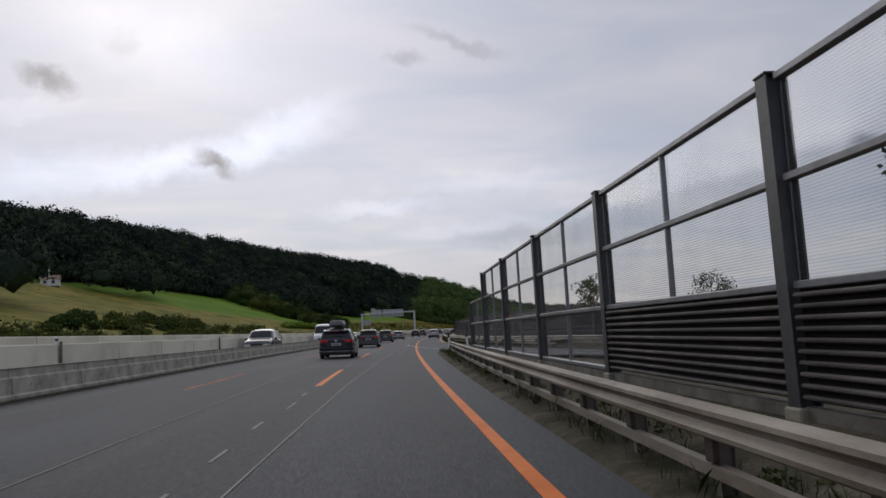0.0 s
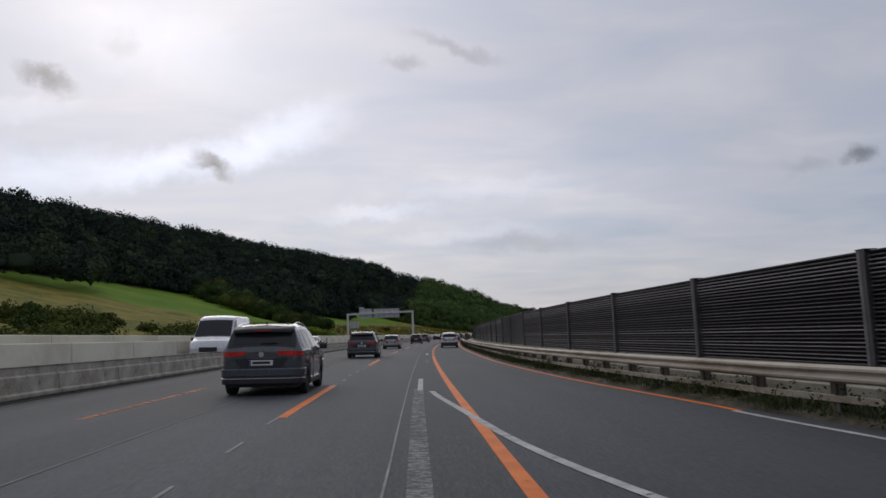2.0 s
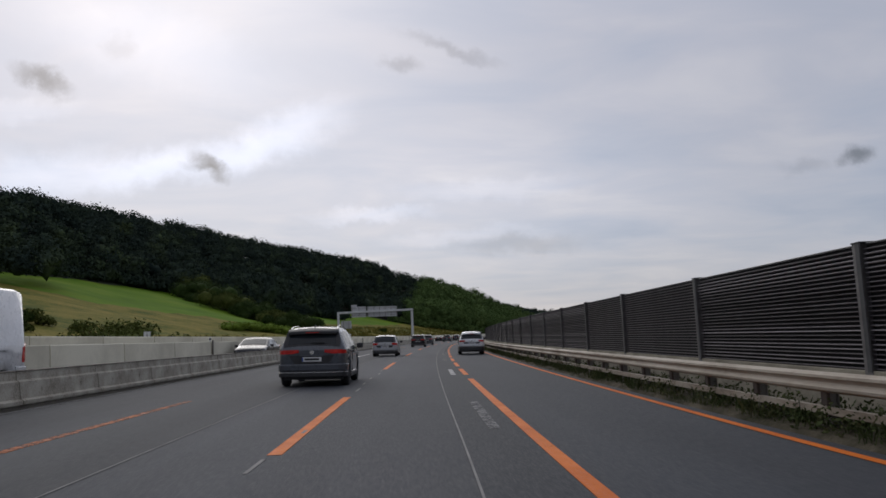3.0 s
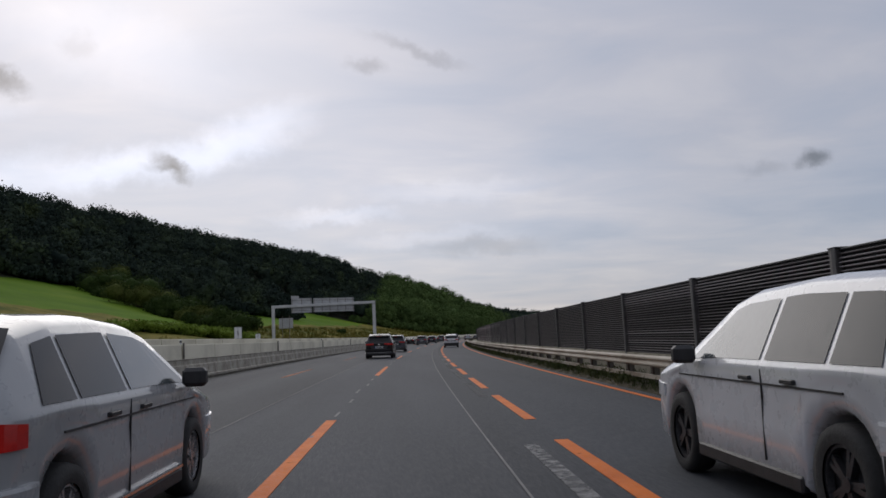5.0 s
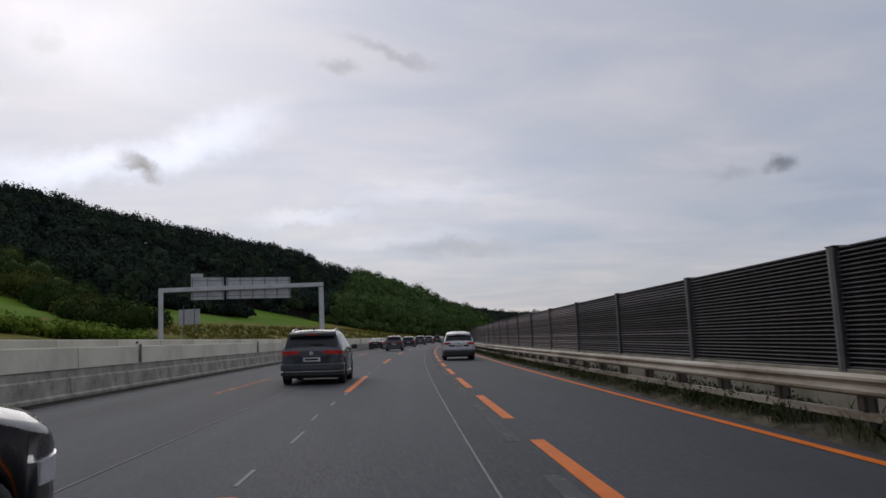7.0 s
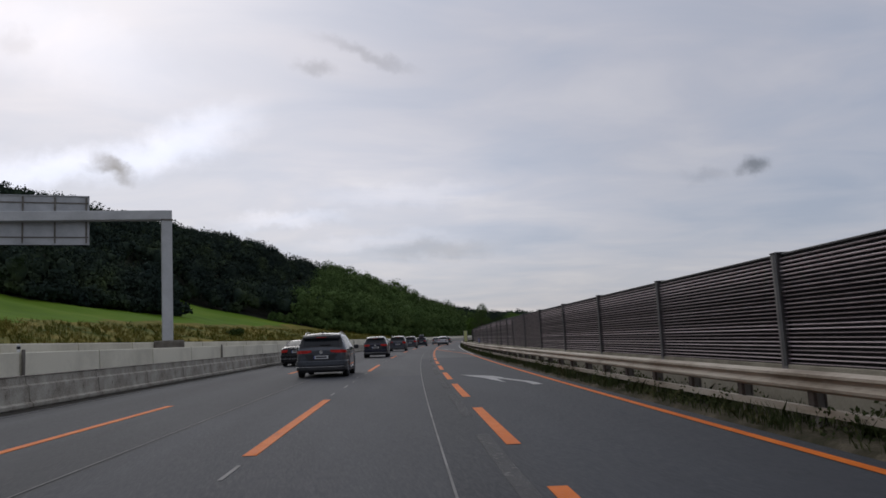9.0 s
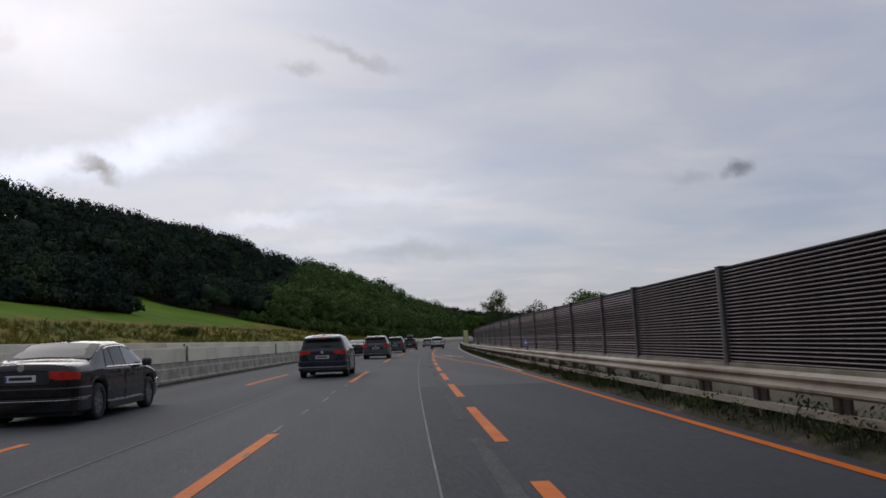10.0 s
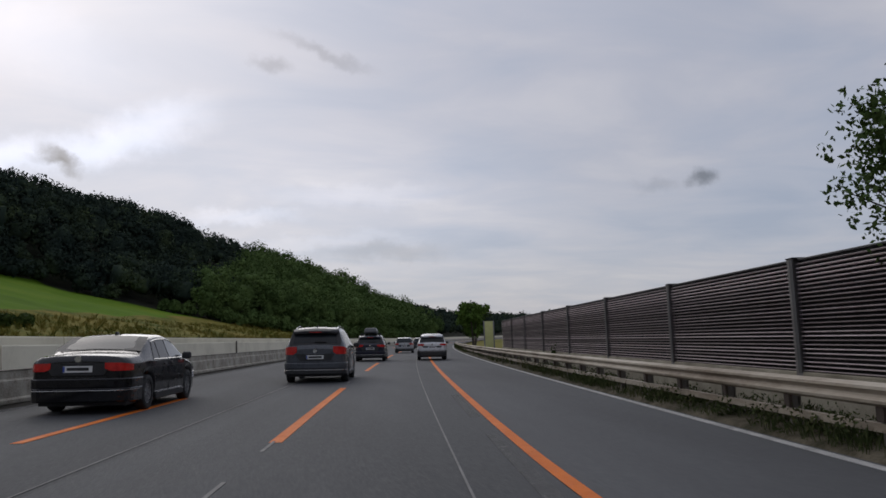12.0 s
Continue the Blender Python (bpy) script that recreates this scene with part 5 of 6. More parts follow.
    def lamp(self, reach, wrap, z0, z1, sign, nose=False, thick=0.05):
        """A lamp that follows the rounded corner, from the end face round to the side."""
        e0 = self.half(0.0)
        path = [(e0 - reach, -0.014), (e0 - reach * 0.5, -0.014), (e0 - 0.02, -0.012)] + [(self.half(wrap * u) + 0.007, wrap * u) for u in (0.04, 0.12, 0.25, 0.45, 0.7, 1.0)]
        bm = bmesh.new()
        rows = []
        for i, (x, y) in enumerate(path):
            taper = 0.25 * (z1 - z0) * (i / (len(path) - 1)) ** 2
            tip = 0.3 * (z1 - z0) * max(0, 1 - i)
            inner = (x - thick * min(1, i / 3), y + thick * max(0.0, 1 - i / 8))
            yy, yi = (self.L - y, self.L - inner[1]) if nose else (y, inner[1])
            rows.append([bm.verts.new(c) for c in ((sign * x, yy, z0 + tip), (sign * x, yy, z1 - taper), (sign * inner[0], yi, z1 - taper), (sign * inner[0], yi, z0 + tip))])
        for a, b in zip(rows, rows[1:]):
            for j in range(4):
                bm.faces.new((a[j], a[(j + 1) % 4], b[(j + 1) % 4], b[j]))
        bm.faces.new(rows[0])
        bm.faces.new(rows[-1])
        bmesh.ops.recalc_face_normals(bm, faces=bm.faces)
        return bm

    def band(self, z0, z1, out, wrap, soft=0.02, lean=0.0):
        """A strip round the tail, from one side to the other, standing proud by out."""
        side = [(self.half(wrap * u) + out, wrap * u) for u in (1.0, 0.8, 0.6, 0.42, 0.28, 0.16, 0.07)]
        e0 = self.half(0.0)
        rear = [(e0 + out * 0.4, -out * 0.55), (e0 - 0.05, -out), (e0 * 0.75, -out - 0.012), (e0 * 0.4, -out - 0.02), (0.0, -out - 0.024)]
        path = side + rear
        path = path + [(-x, y) for x, y in path[-2::-1]]
        bm = bmesh.new()
        rows = []
        for i, (x, y) in enumerate(path):
            k = 0.93 if abs(x) > 0.2 else 1.0
            deep = 0.10 if y < 0.02 else 0.0
            ring = [(x * k, y + deep, z0), (x * 0.995, y + soft * 0.5, z0), (x, y, z0 + soft), (x, y - lean, z1 - soft), (x * 0.995, y + soft * 0.5 - lean, z1), (x * k, y + deep, z1)]
            rows.append([bm.verts.new(c) for c in ring])
        for a, b in zip(rows, rows[1:]):
            for j in range(6):
                bm.faces.new((a[j], a[(j + 1) % 6], b[(j + 1) % 6], b[j]))
        bm.faces.new(rows[0])
        bm.faces.new(rows[-1])
        bmesh.ops.recalc_face_normals(bm, faces=bm.faces)
        return bm

    def slope_pane(self, y0, y1, inset=0.86, lift=0.012):
        """A windscreen or rear window on the sloping skin."""
        bm = bmesh.new()
        rows = []
        way = 1 if y1 > y0 else -1
        for i in range(6):
            y = y0 + (y1 - y0) * i / 5
            r = self.rows(y)
            xt, hi = r[7][0] - 0.04, self.top(y)
            rows.append([bm.verts.new((xt * inset * q, y - way * lift, hi + 0.036 * (1 - q * q) + lift)) for q in (-1, -0.6, 0, 0.6, 1)])
        for a, b in zip(rows, rows[1:]):
            for j in range(4):
                bm.faces.new((a[j], a[j + 1], b[j + 1], b[j])).smooth = True
        return bm


def wheel_meshes(r, rim_mat, spokes=5):
    tyre = bmesh.new()
    prof = [(-0.10, r * 0.66), (-0.11, r * 0.80), (-0.10, r * 0.96), (-0.06, r), (0.06, r), (0.10, r * 0.96), (0.11, r * 0.80), (0.10, r * 0.66)]
    rings = [[tyre.verts.new((x, q * math.cos(a), q * math.sin(a))) for x, q in prof] for a in [2 * math.pi * i / 28 for i in range(28)]]
    for i in range(28):
        a, b = rings[i], rings[(i + 1) % 28]
        for j in range(len(prof) - 1):
            tyre.faces.new((a[j], a[j + 1], b[j + 1], b[j])).smooth = True
    bmesh.ops.recalc_face_normals(tyre, faces=tyre.faces)
    rim = bmesh.new()
    tube(rim, (-0.06, 0, 0), (0.03, 0, 0), r * 0.66, r * 0.66, 28)
    ring = [[rim.verts.new((x, q * math.cos(a), q * math.sin(a))) for x, q in ((0.03, r * 0.67), (0.085, r * 0.68), (0.085, r * 0.60), (0.04, r * 0.58))] for a in [2 * math.pi * i / 28 for i in range(28)]]
    for i in range(28):
        a, b = ring[i], ring[(i + 1) % 28]
        for j in range(3):
            rim.faces.new((a[j], a[j + 1], b[j + 1], b[j]))
    for i in range(spokes):
        for off in (-0.13, 0.13):
            box(rim, 0.035, 0.075, r * 0.05, r * 0.63, -r * 0.045, r * 0.045, m=Matrix.Rotation(2 * math.pi * i / spokes + off, 4, "X"))
    tube(rim, (0.0, 0, 0), (0.085, 0, 0), r * 0.16, r * 0.13, 14)
    out = []
    for name, bm, mat in (("tyre", tyre, TYRE), ("rim", rim, rim_mat)):
        me = bpy.data.meshes.new(name)
        bm.to_mesh(me)
        bm.free()
        me.materials.append(mat)
        out.append(me)
    return out


WHEELS = {}


def car(name, label, m, shape, skin, panes, rear, front, rim=RIM, tail=(0.40, 0.86, 1.03), plate_z=0.66, bumper=0.46, rails=False, roof_box=False, spoiler=False, category="car", clear_front=True, side_trim=True, group="", frame_black=True, bright_trim=False, screen=0.88):
    """panes: pillar positions of the side windows. rear, front: the y ranges of the sloping windows."""
    c = thing(name, label, category, m, group)
    S = shape
    part("body", S.body(), skin, c)
    for sign in (-1, 1):
        for i, (y0, y1, r0, r1) in enumerate(panes):
            part("side_window", S.side_pane(y0, y1, sign, rise0=r0, rise1=r1), CAR_GLASS_CLEAR if i == len(panes) - 1 and clear_front else CAR_GLASS, c, "tinted side window")
        lo, hi = panes[0][0], panes[-1][1]
        # mirror
        r = S.rows(hi - 0.15)
        part("mirror", boxes((0.05, 0.24, -0.06, 0.06, -0.07, 0.08), bevel=0.03), BLACK, c, "dark door mirror", Matrix.Translation((sign * (r[6][0] - 0.02), hi - 0.12, S.belt + 0.06)) @ Matrix.Diagonal((sign, 1, 1, 1)))
        # tail lamp wraps the corner
        w = S.half(0.1)
        part("tail_lamp", S.lamp(tail[0] * 0.66, 0.30, tail[1], tail[2], sign), TAIL, c, "red tail lamp")
        wf = S.half(S.L - 0.12)
        part("head_lamp", S.lamp(0.30, 0.42, S.top(S.L - 0.06) - 0.24, S.top(S.L - 0.06) - 0.09, sign, True), HEAD, c, "clear head lamp")
        for k, y in enumerate((0.36, 0.60)):
            yy = panes[0][0] + (panes[-1][1] - panes[0][0]) * y
            part("door_handle", boxes((S.w - 0.012, S.w + 0.022, yy - 0.09, yy + 0.09, S.belt - 0.10, S.belt - 0.07), bevel=0.006), BLACK, c, "", Matrix.Diagonal((sign, 1, 1, 1)))
        part("sill", boxes((S.w - 0.05, S.w + 0.006, S.wheels[0] + S.r + 0.10, S.wheels[1] - S.r - 0.10, S.clear - 0.01, S.clear + 0.10), bevel=0.015), BLACK, c, "black sill", Matrix.Diagonal((sign, 1, 1, 1)))
        # the door crease isn't modelled; its shade is a thin black strip
        part("belt_line", boxes((S.w - 0.02, S.w + 0.003, S.wheels[0] - 0.1, S.wheels[1] - 0.05, S.belt - 0.125, S.belt - 0.112)), BLACK, c, "thin black strip painting the shade of a crease along the doors", Matrix.Diagonal((sign, 1, 1, 1)))
        for y in (panes[-1][0] - 0.04,):
            part("door_seam", boxes((S.w - 0.02, S.w + 0.002, y - 0.004, y + 0.004, S.clear + 0.13, S.belt - 0.02)), BLACK, c, "dark door seam", Matrix.Diagonal((sign, 1, 1, 1)))
        if side_trim:
            part("sill_strip", boxes((S.w - 0.01, S.w + 0.012, S.wheels[0] + S.r + 0.12, S.wheels[1] - S.r - 0.12, S.clear + 0.105, S.clear + 0.125)), CHROME, c, "bright strip", Matrix.Diagonal((sign, 1, 1, 1)))
        if rails:
            bm = bmesh.new()
            prev = None
            for i in range(9):
                u = i / 8
                y = rear[1] + 0.1 + (front[0] - 0.1 - rear[1]) * u
                r = S.rows(y)
                p = Vector((sign * (r[7][0] - 0.07), y, r[9][1] + 0.005 + 0.040 * min(1.0, 5 * u, 5 * (1 - u))))
                if prev:
                    tube(bm, prev, p, 0.015, 0.015, 6)
                prev = p
            part("roof_rail", bm, CHROME, c, "bright roof rail")
    if frame_black:
        part("window_surround", S.slope_pane(rear[0] - 0.03, rear[1] - 0.005, 1.02, 0.006), BLACK, c, "black surround of the rear window")
    if bright_trim:
        for sign in (-1, 1):
            bm = bmesh.new()
            for k in (0.0, 0.93):
                prev = None
                y0, y1 = panes[0][0] + (panes[0][2] if k else 0), panes[-1][1] + (panes[-1][3] if k else 0)
                for i in range(10):
                    y = y0 + (y1 - y0) * i / 9
                    r = S.rows(y)
                    a, b = r[6], r[7]
                    p = Vector((sign * (a[0] + (b[0] - a[0]) * k + 0.006), y, a[1] + (b[1] - a[1]) * k))
                    if prev:
                        tube(bm, prev, p, 0.013, 0.013, 5)
                    prev = p
            part("window_trim", bm, CHROME, c, "bright window trim")
    part("rear_window", S.slope_pane(*rear), CAR_GLASS, c, "dark rear window")
    part("windscreen", S.slope_pane(front[1], front[0], screen), CAR_GLASS, c, "windscreen")
    w0 = S.half(0.0)
    reach = S.wheels[0] - S.r - 0.10
    part("rear_bumper", S.band(bumper - 0.02, bumper + 0.15, 0.035, reach), skin, c, "painted rear bumper")
    part("lower_bumper", S.band(S.clear + 0.05, bumper - 0.022, 0.022, reach), BLACK if not bright_trim else skin, c, "dark lower bumper")
    part("bumper_strip", S.band(bumper - 0.075, bumper - 0.06, 0.032, reach * 0.8, 0.004), CHROME, c, "bright bumper strip")
    wf = S.half(S.L)
    part("front_bumper", boxes((-wf - 0.01, wf + 0.01, S.L - 0.20, S.L + 0.04, S.clear + 0.05, bumper), bevel=0.045), BLACK, c, "dark lower front bumper")
    part("grille", boxes((-wf * 0.55, wf * 0.55, S.L - 0.02, S.L + 0.018, bumper + 0.03, S.top(S.L - 0.1) - 0.13), bevel=0.01), BLACK, c, "black grille")
    pl = part("number_plate", boxes((-0.26, 0.26, -0.022, -0.008, plate_z, plate_z + 0.115), bevel=0.004), PLATE, c, "white number plate")
    part("bar", boxes((-0.19, 0.20, -0.0245, -0.0225, plate_z + 0.032, plate_z + 0.088)), BLACK, pl, "dark bar")
    part("band", boxes((-0.258, -0.222, -0.0245, -0.0225, plate_z + 0.006, plate_z + 0.109)), SIGN_BLUE, pl, "blue band")
    # no hollow here: a flat black panel paints the plate recess's shade
    bm = bmesh.new()
    lo, hi = plate_z - 0.05, plate_z + 0.16
    rows = [[bm.verts.new((x, y, z)) for x, z in ((-0.46, lo), (0.46, lo), (0.60, hi), (-0.60, hi))] for y in (-0.004, -0.010)]
    bm.faces.new(rows[0])
    bm.faces.new(rows[1][::-1])
    for j in range(4):
        bm.faces.new((rows[0][j], rows[0][(j + 1) % 4], rows[1][(j + 1) % 4], rows[1][j]))
    bmesh.ops.recalc_face_normals(bm, faces=bm.faces)
    part("plate_recess", bm, BLACK, c, "flat black panel painting the shade of a recess round the plate")
    part("tailgate_seam", boxes((-w0 * 0.72, w0 * 0.72, -0.006, 0.004, bumper + 0.165, bumper + 0.173)), BLACK, c, "dark tailgate seam")
    part("handle_strip", boxes((-0.30, 0.30, -0.022, 0.0, plate_z + 0.145, plate_z + 0.165), bevel=0.006), skin, c, "strip over the number plate")
    part("badge", tube(bmesh.new(), (0, -0.012, plate_z + 0.24), (0, 0.0, plate_z + 0.24), 0.06, 0.06, 16), CHROME, c, "round bright badge")
    if spoiler:
        xt = S.rows(rear[1])[7][0]
        zr = S.top(rear[1])
        bm = bmesh.new()
        rows = []
        for y, k, z0, z1 in ((rear[1] - 0.27, 0.90, zr - 0.095, zr - 0.055), (rear[1] - 0.24, 0.93, zr - 0.115, zr - 0.025), (rear[1] - 0.10, 0.97, zr - 0.10, zr + 0.02), (rear[1] + 0.10, 0.98, zr - 0.03, zr + 0.045)):
            rows.append([bm.verts.new((xt * k * q, y + 0.05 * q * q, z - 0.025 * q * q)) for z in (z0, z1) for q in ((-1, -0.6, 0, 0.6, 1) if z == z0 else (1, 0.6, 0, -0.6, -1))])
        for a, b in zip(rows, rows[1:]):
            for j in range(10):
                bm.faces.new((a[j], a[(j + 1) % 10], b[(j + 1) % 10], b[j])).smooth = True
        bm.faces.new(rows[0])
        bm.faces.new(rows[-1])
        bmesh.ops.recalc_face_normals(bm, faces=bm.faces)
        part("spoiler", bm, skin if skin != GREY_PAINT else BLACK, c, "roof spoiler")
        part("brake_lamp", boxes((-0.18, 0.18, rear[1] - 0.275, rear[1] - 0.25, S.top(rear[1]) - 0.085, S.top(rear[1]) - 0.065)), TAIL, c, "high brake lamp")
    if spoiler:
        part("wiper", boxes((-0.02, 0.34, rear[0] - 0.035, rear[0] - 0.015, S.top(rear[0] + 0.02) + 0.02, S.top(rear[0] + 0.02) + 0.045)), BLACK, c, "rear wiper")
    part("antenna", boxes((-0.02, 0.02, rear[1] + 0.28, rear[1] + 0.42, S.top(rear[1] + 0.3) + 0.02, S.top(rear[1] + 0.3) + 0.09), bevel=0.012), BLACK, c)
    if roof_box:
        y0, z0 = rear[1] + 0.05, S.top(rear[1] + 0.7) + 0.11
        bm = boxes((-0.39, 0.39, y0, y0 + 1.9, z0, z0 + 0.33))
        bmesh.ops.bevel(bm, geom=list(bm.edges), offset=0.13, segments=4, affect="EDGES", profile=0.5)
        for f in bm.faces:
            f.smooth = True
        for v in bm.verts:
            if v.co.z > z0 + 0.15:
                v.co.x *= 0.90
                v.co.y = y0 + 0.95 + (v.co.y - y0 - 0.95) * 0.93
        b = part("roof_box", bm, BOX_PLASTIC, c, "grey plastic roof box")
        part("seam", boxes((-0.394, 0.394, y0 + 0.13, y0 + 1.77, z0 + 0.13, z0 + 0.145), bevel=0.005), BLACK, b)
        for y in (y0 + 0.35, y0 + 1.4):
            part("cross_bar", boxes((-0.60, 0.60, y - 0.03, y + 0.03, z0 - 0.05, z0), bevel=0.01), BLACK, c, "black roof bar")
            for sx in (-0.56, 0.56):
                part("bar_foot", boxes((sx - 0.04, sx + 0.04, y - 0.05, y + 0.05, z0 - 0.22, z0 - 0.04), bevel=0.01), BLACK, c)
    key = (round(S.r, 3), rim.name)
    if key not in WHEELS:
        WHEELS[key] = wheel_meshes(S.r, rim, 5 if rim is DARK_RIM else 7)
    ty, ri = WHEELS[key]
    for y in S.wheels:
        for sign in (-1, 1):
            wh = part("wheel", simple("hub", BLACK, (-0.05, 0.02, -0.05, 0.05, -0.05, 0.05)), None, c, "", Matrix.Translation((sign * (S.w - 0.115), y, S.r)) @ Matrix.Rotation(0 if sign > 0 else math.pi, 4, "Z"))
            part("tyre", ty, None, wh, "black rubber tyre")
            part("rim", ri, None, wh, "alloy rim")
    part("underbody", boxes((-S.w + 0.14, S.w - 0.14, 0.25, S.L - 0.25, S.clear - 0.03, S.clear + 0.35)), BLACK, c, "dark underbody")
    return c


def suv_shape(L=4.49, w=1.84, h=1.63):
    k = h / 1.63
    return Shape(L, w, 1.02 * k, [(0, 0.97 * k), (0.05, 1.06 * k), (0.22, 1.32 * k), (0.40, 1.555 * k), (0.62, 1.60 * k), (1.5, 1.635 * k), (2.35, 1.60 * k), (2.65, 1.53 * k), (3.42, 1.10 * k), (3.6, 1.07 * k), (4.2, 0.97 * k), (4.40, 0.88 * k), (L, 0.74 * k)], (0.86, 3.54), 0.35)


SUV_PANES = [(0.42, 0.92, 0.12, 0.0), (0.98, 1.78, 0.0, -0.02), (1.86, 3.16, -0.02, -0.62)]
SUV_REAR, SUV_FRONT = (0.10, 0.40), (2.66, 3.38)


def hatch_shape(L=4.2, w=1.78, h=1.46):
    return Shape(L, w, 0.93, [(0, 0.86), (0.05, 0.94), (0.25, 1.16), (0.50, 1.36), (0.9, 1.43), (1.6, 1.455), (2.2, 1.42), (2.5, 1.35), (3.25, 0.99), (3.4, 0.96), (3.95, 0.85), (4.1, 0.78), (L, 0.66)], (0.78, 3.32), 0.32, clear=0.19)


HATCH_PANES = [(0.48, 0.88, 0.14, 0.0), (0.94, 1.66, 0.0, -0.02), (1.74, 2.98, -0.02, -0.56)]


def sedan_shape(L=4.84, w=1.85, h=1.46):
    return Shape(L, w, 0.93, [(0, 0.93), (0.06, 1.03), (0.35, 1.06), (0.78, 1.08), (0.95, 1.13), (1.30, 1.28), (1.62, 1.395), (2.0, 1.43), (2.5, 1.44), (2.85, 1.40), (3.05, 1.33), (3.72, 1.02), (3.9, 0.98), (4.5, 0.88), (4.7, 0.80), (L, 0.66)], (1.12, 3.98), 0.335, clear=0.18, tumble=0.30, taper=0.13)


SEDAN_PANES = [(1.42, 1.78, 0.16, 0.0), (1.84, 2.42, 0.0, -0.04), (2.50, 3.52, -0.04, -0.52)]

SUV = dict(shape=suv_shape(4.49, 1.86, 1.60), panes=SUV_PANES, rear=SUV_REAR, front=SUV_FRONT, tail=(0.58, 0.885, 0.995), plate_z=0.68, spoiler=True)
SUV_B = dict(shape=suv_shape(4.6, 1.90, 1.68), panes=SUV_PANES, rear=SUV_REAR, front=SUV_FRONT, tail=(0.30, 0.86, 1.10), plate_z=0.72, spoiler=True, side_trim=False)
SUV_C = dict(shape=suv_shape(4.39, 1.83, 1.58), panes=SUV_PANES, rear=SUV_REAR, front=SUV_FRONT, tail=(0.44, 0.86, 1.0), plate_z=0.70, spoiler=True, side_trim=False)
SUV_W = dict(shape=suv_shape(4.4, 1.80, 1.58), panes=SUV_PANES, rear=SUV_REAR, front=SUV_FRONT, tail=(0.34, 0.88, 1.0), plate_z=0.70, bumper=0.60, spoiler=True, side_trim=False)
SALOON = dict(shape=sedan_shape(), panes=SEDAN_PANES, rear=(0.94, 1.60), front=(3.06, 3.68), tail=(0.34, 0.78, 0.93), plate_z=0.76, bumper=0.50, bright_trim=True)
HATCH = dict(shape=hatch_shape(), panes=HATCH_PANES, rear=(0.08, 0.50), front=(2.52, 3.2), tail=(0.30, 0.78, 0.93), plate_z=0.60)
QUEUE = "cars in the middle lane"
# the middle lane
car("suv", "dark SUV carrying a grey roof box in the middle lane", on_slope(41.7, -4.35), skin=BLUE_CAR, rim=DARK_RIM, roof_box=True, group=QUEUE, **SUV_C)
car("suv", "anthracite SUV with dark wheels keeping to the middle lane", on_slope(71.6, -4.30), skin=GREY_PAINT, rim=DARK_RIM, rails=True, group=QUEUE, **SUV)
car("suv", "anthracite compact SUV with bright roof rails in the middle lane", on_slope(102.6, -4.36), skin=GREY_PAINT, rim=DARK_RIM, rails=True, group=QUEUE, **SUV)
car("hatchback", "silver hatchback ahead in the middle lane", on_slope(137, -4.5), skin=SILVER_CAR, group=QUEUE, **HATCH)
car("suv", "black SUV with slim red tail lamps in the middle lane", on_slope(186.0, -4.30), skin=BLACK_PAINT, rim=DARK_RIM, rails=True, group=QUEUE, **SUV)
car("suv", "anthracite SUV with a dark rear bumper in the middle lane", on_slope(209.5, -4.35), skin=GREY_PAINT, rim=DARK_RIM, rails=True, group=QUEUE, **SUV)
car("suv", "dark grey SUV with a black roof spoiler in the middle lane", on_slope(272.6, -4.45), skin=GREY_PAINT, rim=RIM, rails=True, group=QUEUE, **SUV)
car("suv", "dark blue SUV with silver wheels in the middle lane", on_slope(304.0, -4.4), skin=BLUE_CAR, rim=RIM, group=QUEUE, **SUV_C)
car("suv", "dark grey SUV with tall red tail lamps in the middle lane", on_slope(333.4, -4.2), skin=GREY_PAINT, rim=RIM, rails=True, group=QUEUE, **SUV_B)
car("suv", "dark grey SUV with square red tail lamps in the middle lane", on_slope(359.0, -4.1), skin=GREY_PAINT, rim=RIM, rails=True, group=QUEUE, **SUV_B)
car("suv", "black SUV with a roof box on black bars", on_slope(383.0, -3.7), skin=BLUE_CAR, rim=DARK_RIM, roof_box=True, group=QUEUE, **SUV_C)
car("hatchback", "silver hatchback further along the motorway", on_slope(411, -2.35), skin=SILVER_CAR, **HATCH)
car("hatchback", "dark hatchback far ahead on the motorway", on_slope(440, -1.5), skin=GREY_PAINT, **HATCH)
# the left lane
car("sedan", "dark saloon car beside the low concrete barrier", on_slope(288.3, -7.75), skin=BLACK_PAINT, rim=RIM, **SALOON)
car("sedan", "black four-door saloon car with a bright window frame", on_slope(349.4, -7.28), skin=BLACK_PAINT, rim=RIM, **SALOON)
# the right lane
for s, d, label in ((137.0, 1.55, "white SUV with dark windows in the merging lane"), (231.0, 1.1, "white SUV keeping to the merging lane"), (383.3, 0.03, "white SUV with dark lower bumper in the lane ahead")):
    car("suv", label, on_slope(s, d), skin=WHITE_CAR, rim=DARK_RIM, group="white cars ahead", **SUV_W)
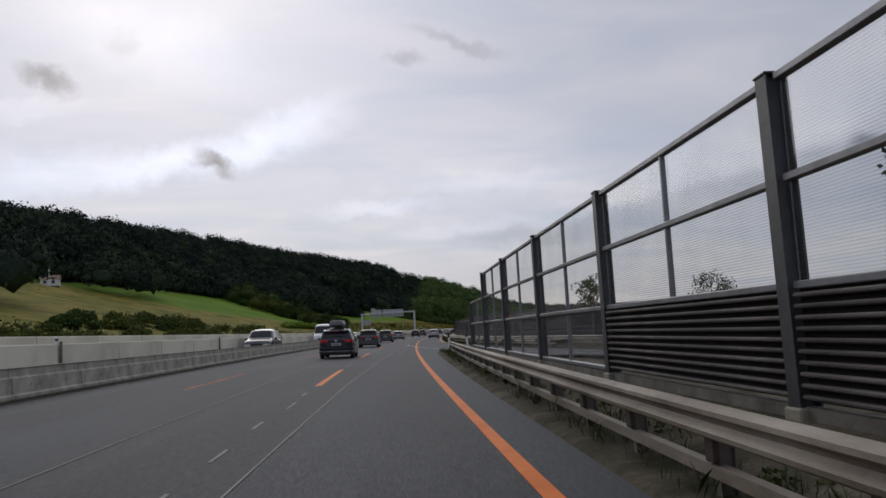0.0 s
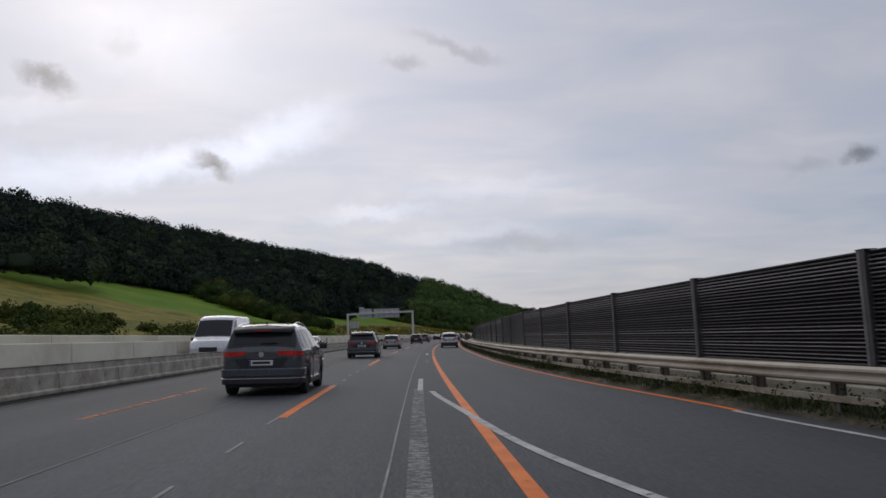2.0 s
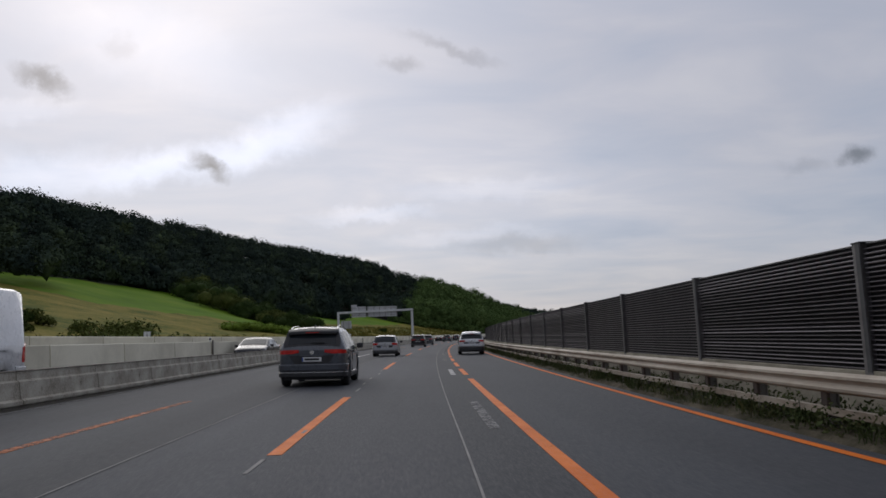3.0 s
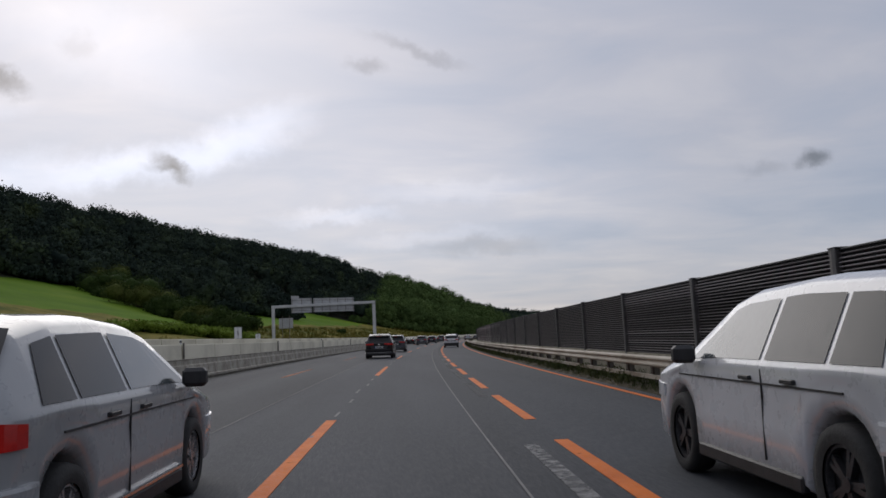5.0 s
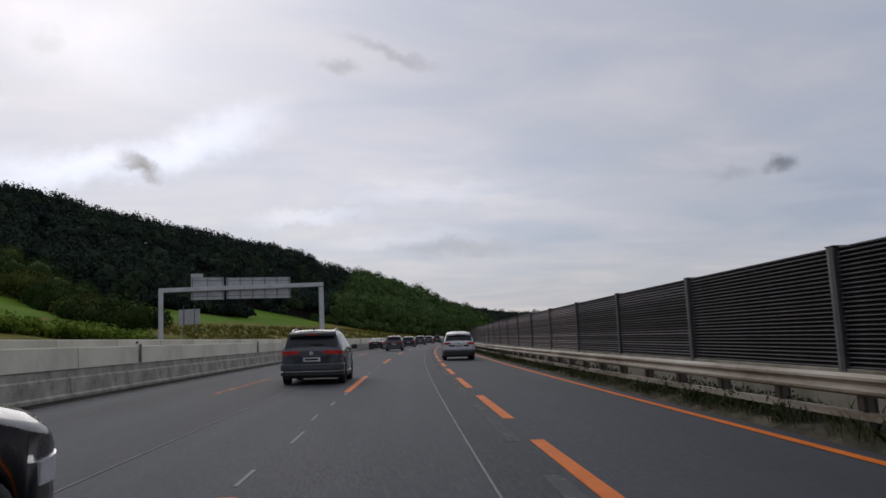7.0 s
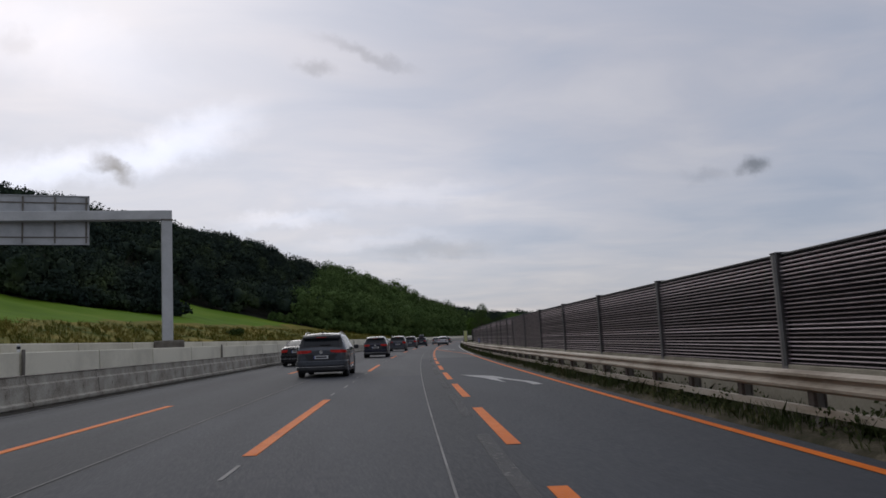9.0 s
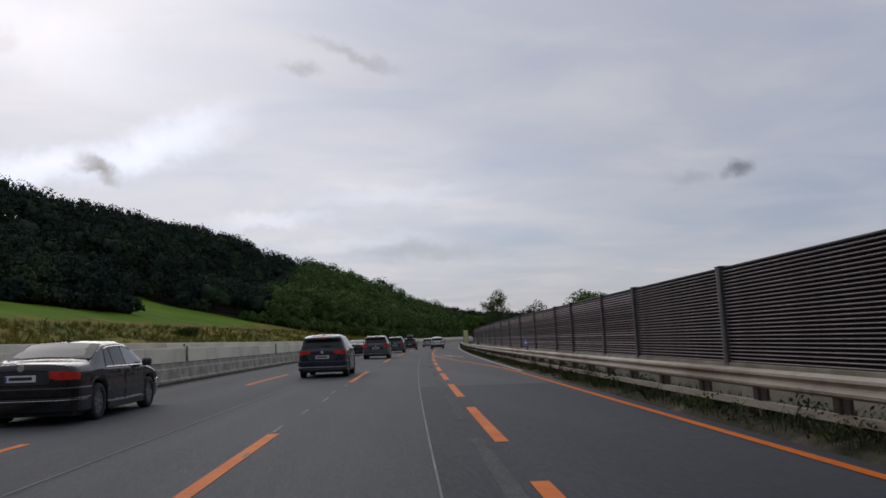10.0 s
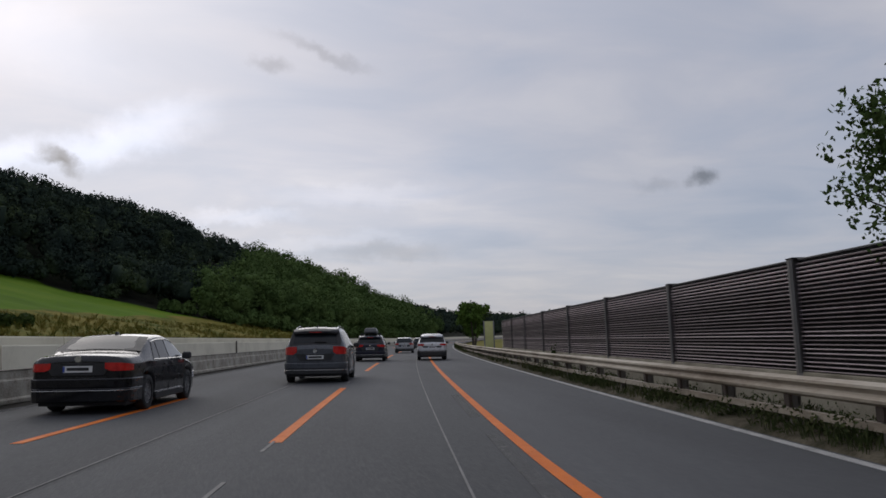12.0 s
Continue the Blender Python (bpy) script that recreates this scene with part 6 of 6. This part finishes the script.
# oncoming traffic beyond the low barrier
car("sedan", "dark saloon car coming along the opposing lane", on_slope(131, -11.4, 0, 180), sedan_shape(), BLACK_PAINT, SEDAN_PANES, (0.94, 1.60), (3.06, 3.68))
for s, d, skin, label in ((42, -21, WHITE_CAR, "white car on the far carriageway"), (80, -24, WHITE_CAR, "white car on the far carriageway"), (61, -20.5, SILVER_CAR, "silver car on the far carriageway"), (118, -21, SILVER_CAR, "silver car on the far carriageway"), (318, -20.5, WHITE_CAR, "white car on the far carriageway"), (352, -20.5, SILVER_CAR, "silver car on the far carriageway"), (216, -24, SILVER_CAR, "silver car on the far carriageway")):
    car("hatchback", label, on_slope(s, d, 0.0, 180), hatch_shape(), skin, HATCH_PANES, (0.08, 0.50), (2.52, 3.2), group="far traffic")

# pickup truck: cab, open bed, a bicycle wheel on the tailgate
PICK = Shape(5.3, 1.92, 1.08, [(0, 1.06), (0.05, 1.10), (1.62, 1.12), (1.64, 1.62), (1.80, 1.78), (2.6, 1.82), (3.15, 1.76), (3.3, 1.70), (3.95, 1.20), (4.1, 1.16), (4.9, 1.06), (5.15, 0.98), (5.3, 0.80)], (1.05, 4.15), 0.39, clear=0.32, tumble=0.22)
pick = car("pickup_truck", "dark grey double-cab pickup truck on the opposing lane", on_slope(62.0, -11.3, 0, 180), PICK, GREY_PAINT, [(1.74, 2.42, 0.06, 0.0), (2.50, 3.72, 0.0, -0.55)], (1.625, 1.66), (3.32, 3.90), rim=RIM, category="pickup truck")
part("cargo_bed", boxes((-0.78, 0.78, 0.10, 1.56, 1.125, 1.165), bevel=0.01), BLACK, pick, "dark open cargo bed")
bm = bmesh.new()
for i in range(20):
    a, b = 2 * math.pi * i / 20, 2 * math.pi * (i + 1) / 20
    tube(bm, (0.3 + 0.33 * math.cos(a), -0.12, 1.0 + 0.33 * math.sin(a)), (0.3 + 0.33 * math.cos(b), -0.12, 1.0 + 0.33 * math.sin(b)), 0.025, 0.025, 6)
part("bicycle_wheel", bm, TYRE, pick, "thin bicycle wheel hung on the tailgate")

# white panel van
VAN = Shape(5.6, 2.02, 1.28, [(0, 2.36), (0.06, 2.46), (0.4, 2.52), (3.4, 2.52), (3.75, 2.44), (3.95, 2.30), (4.75, 1.42), (4.9, 1.36), (5.3, 1.22), (5.5, 1.06), (5.6, 0.82)], (1.1, 4.55), 0.35, clear=0.24, tumble=0.07, taper=0.06)
car("van", "white high-roof panel van on the opposing lane", on_slope(99.5, -11.3, 0, 180), VAN, WHITE_CAR, [(3.45, 4.45, 0.0, -0.50)], (0.02, 0.05), (3.97, 4.72), bumper=0.66, screen=1.0, rim=DARK_RIM, tail=(0.14, 0.9, 1.35), category="van", side_trim=False, clear_front=False)
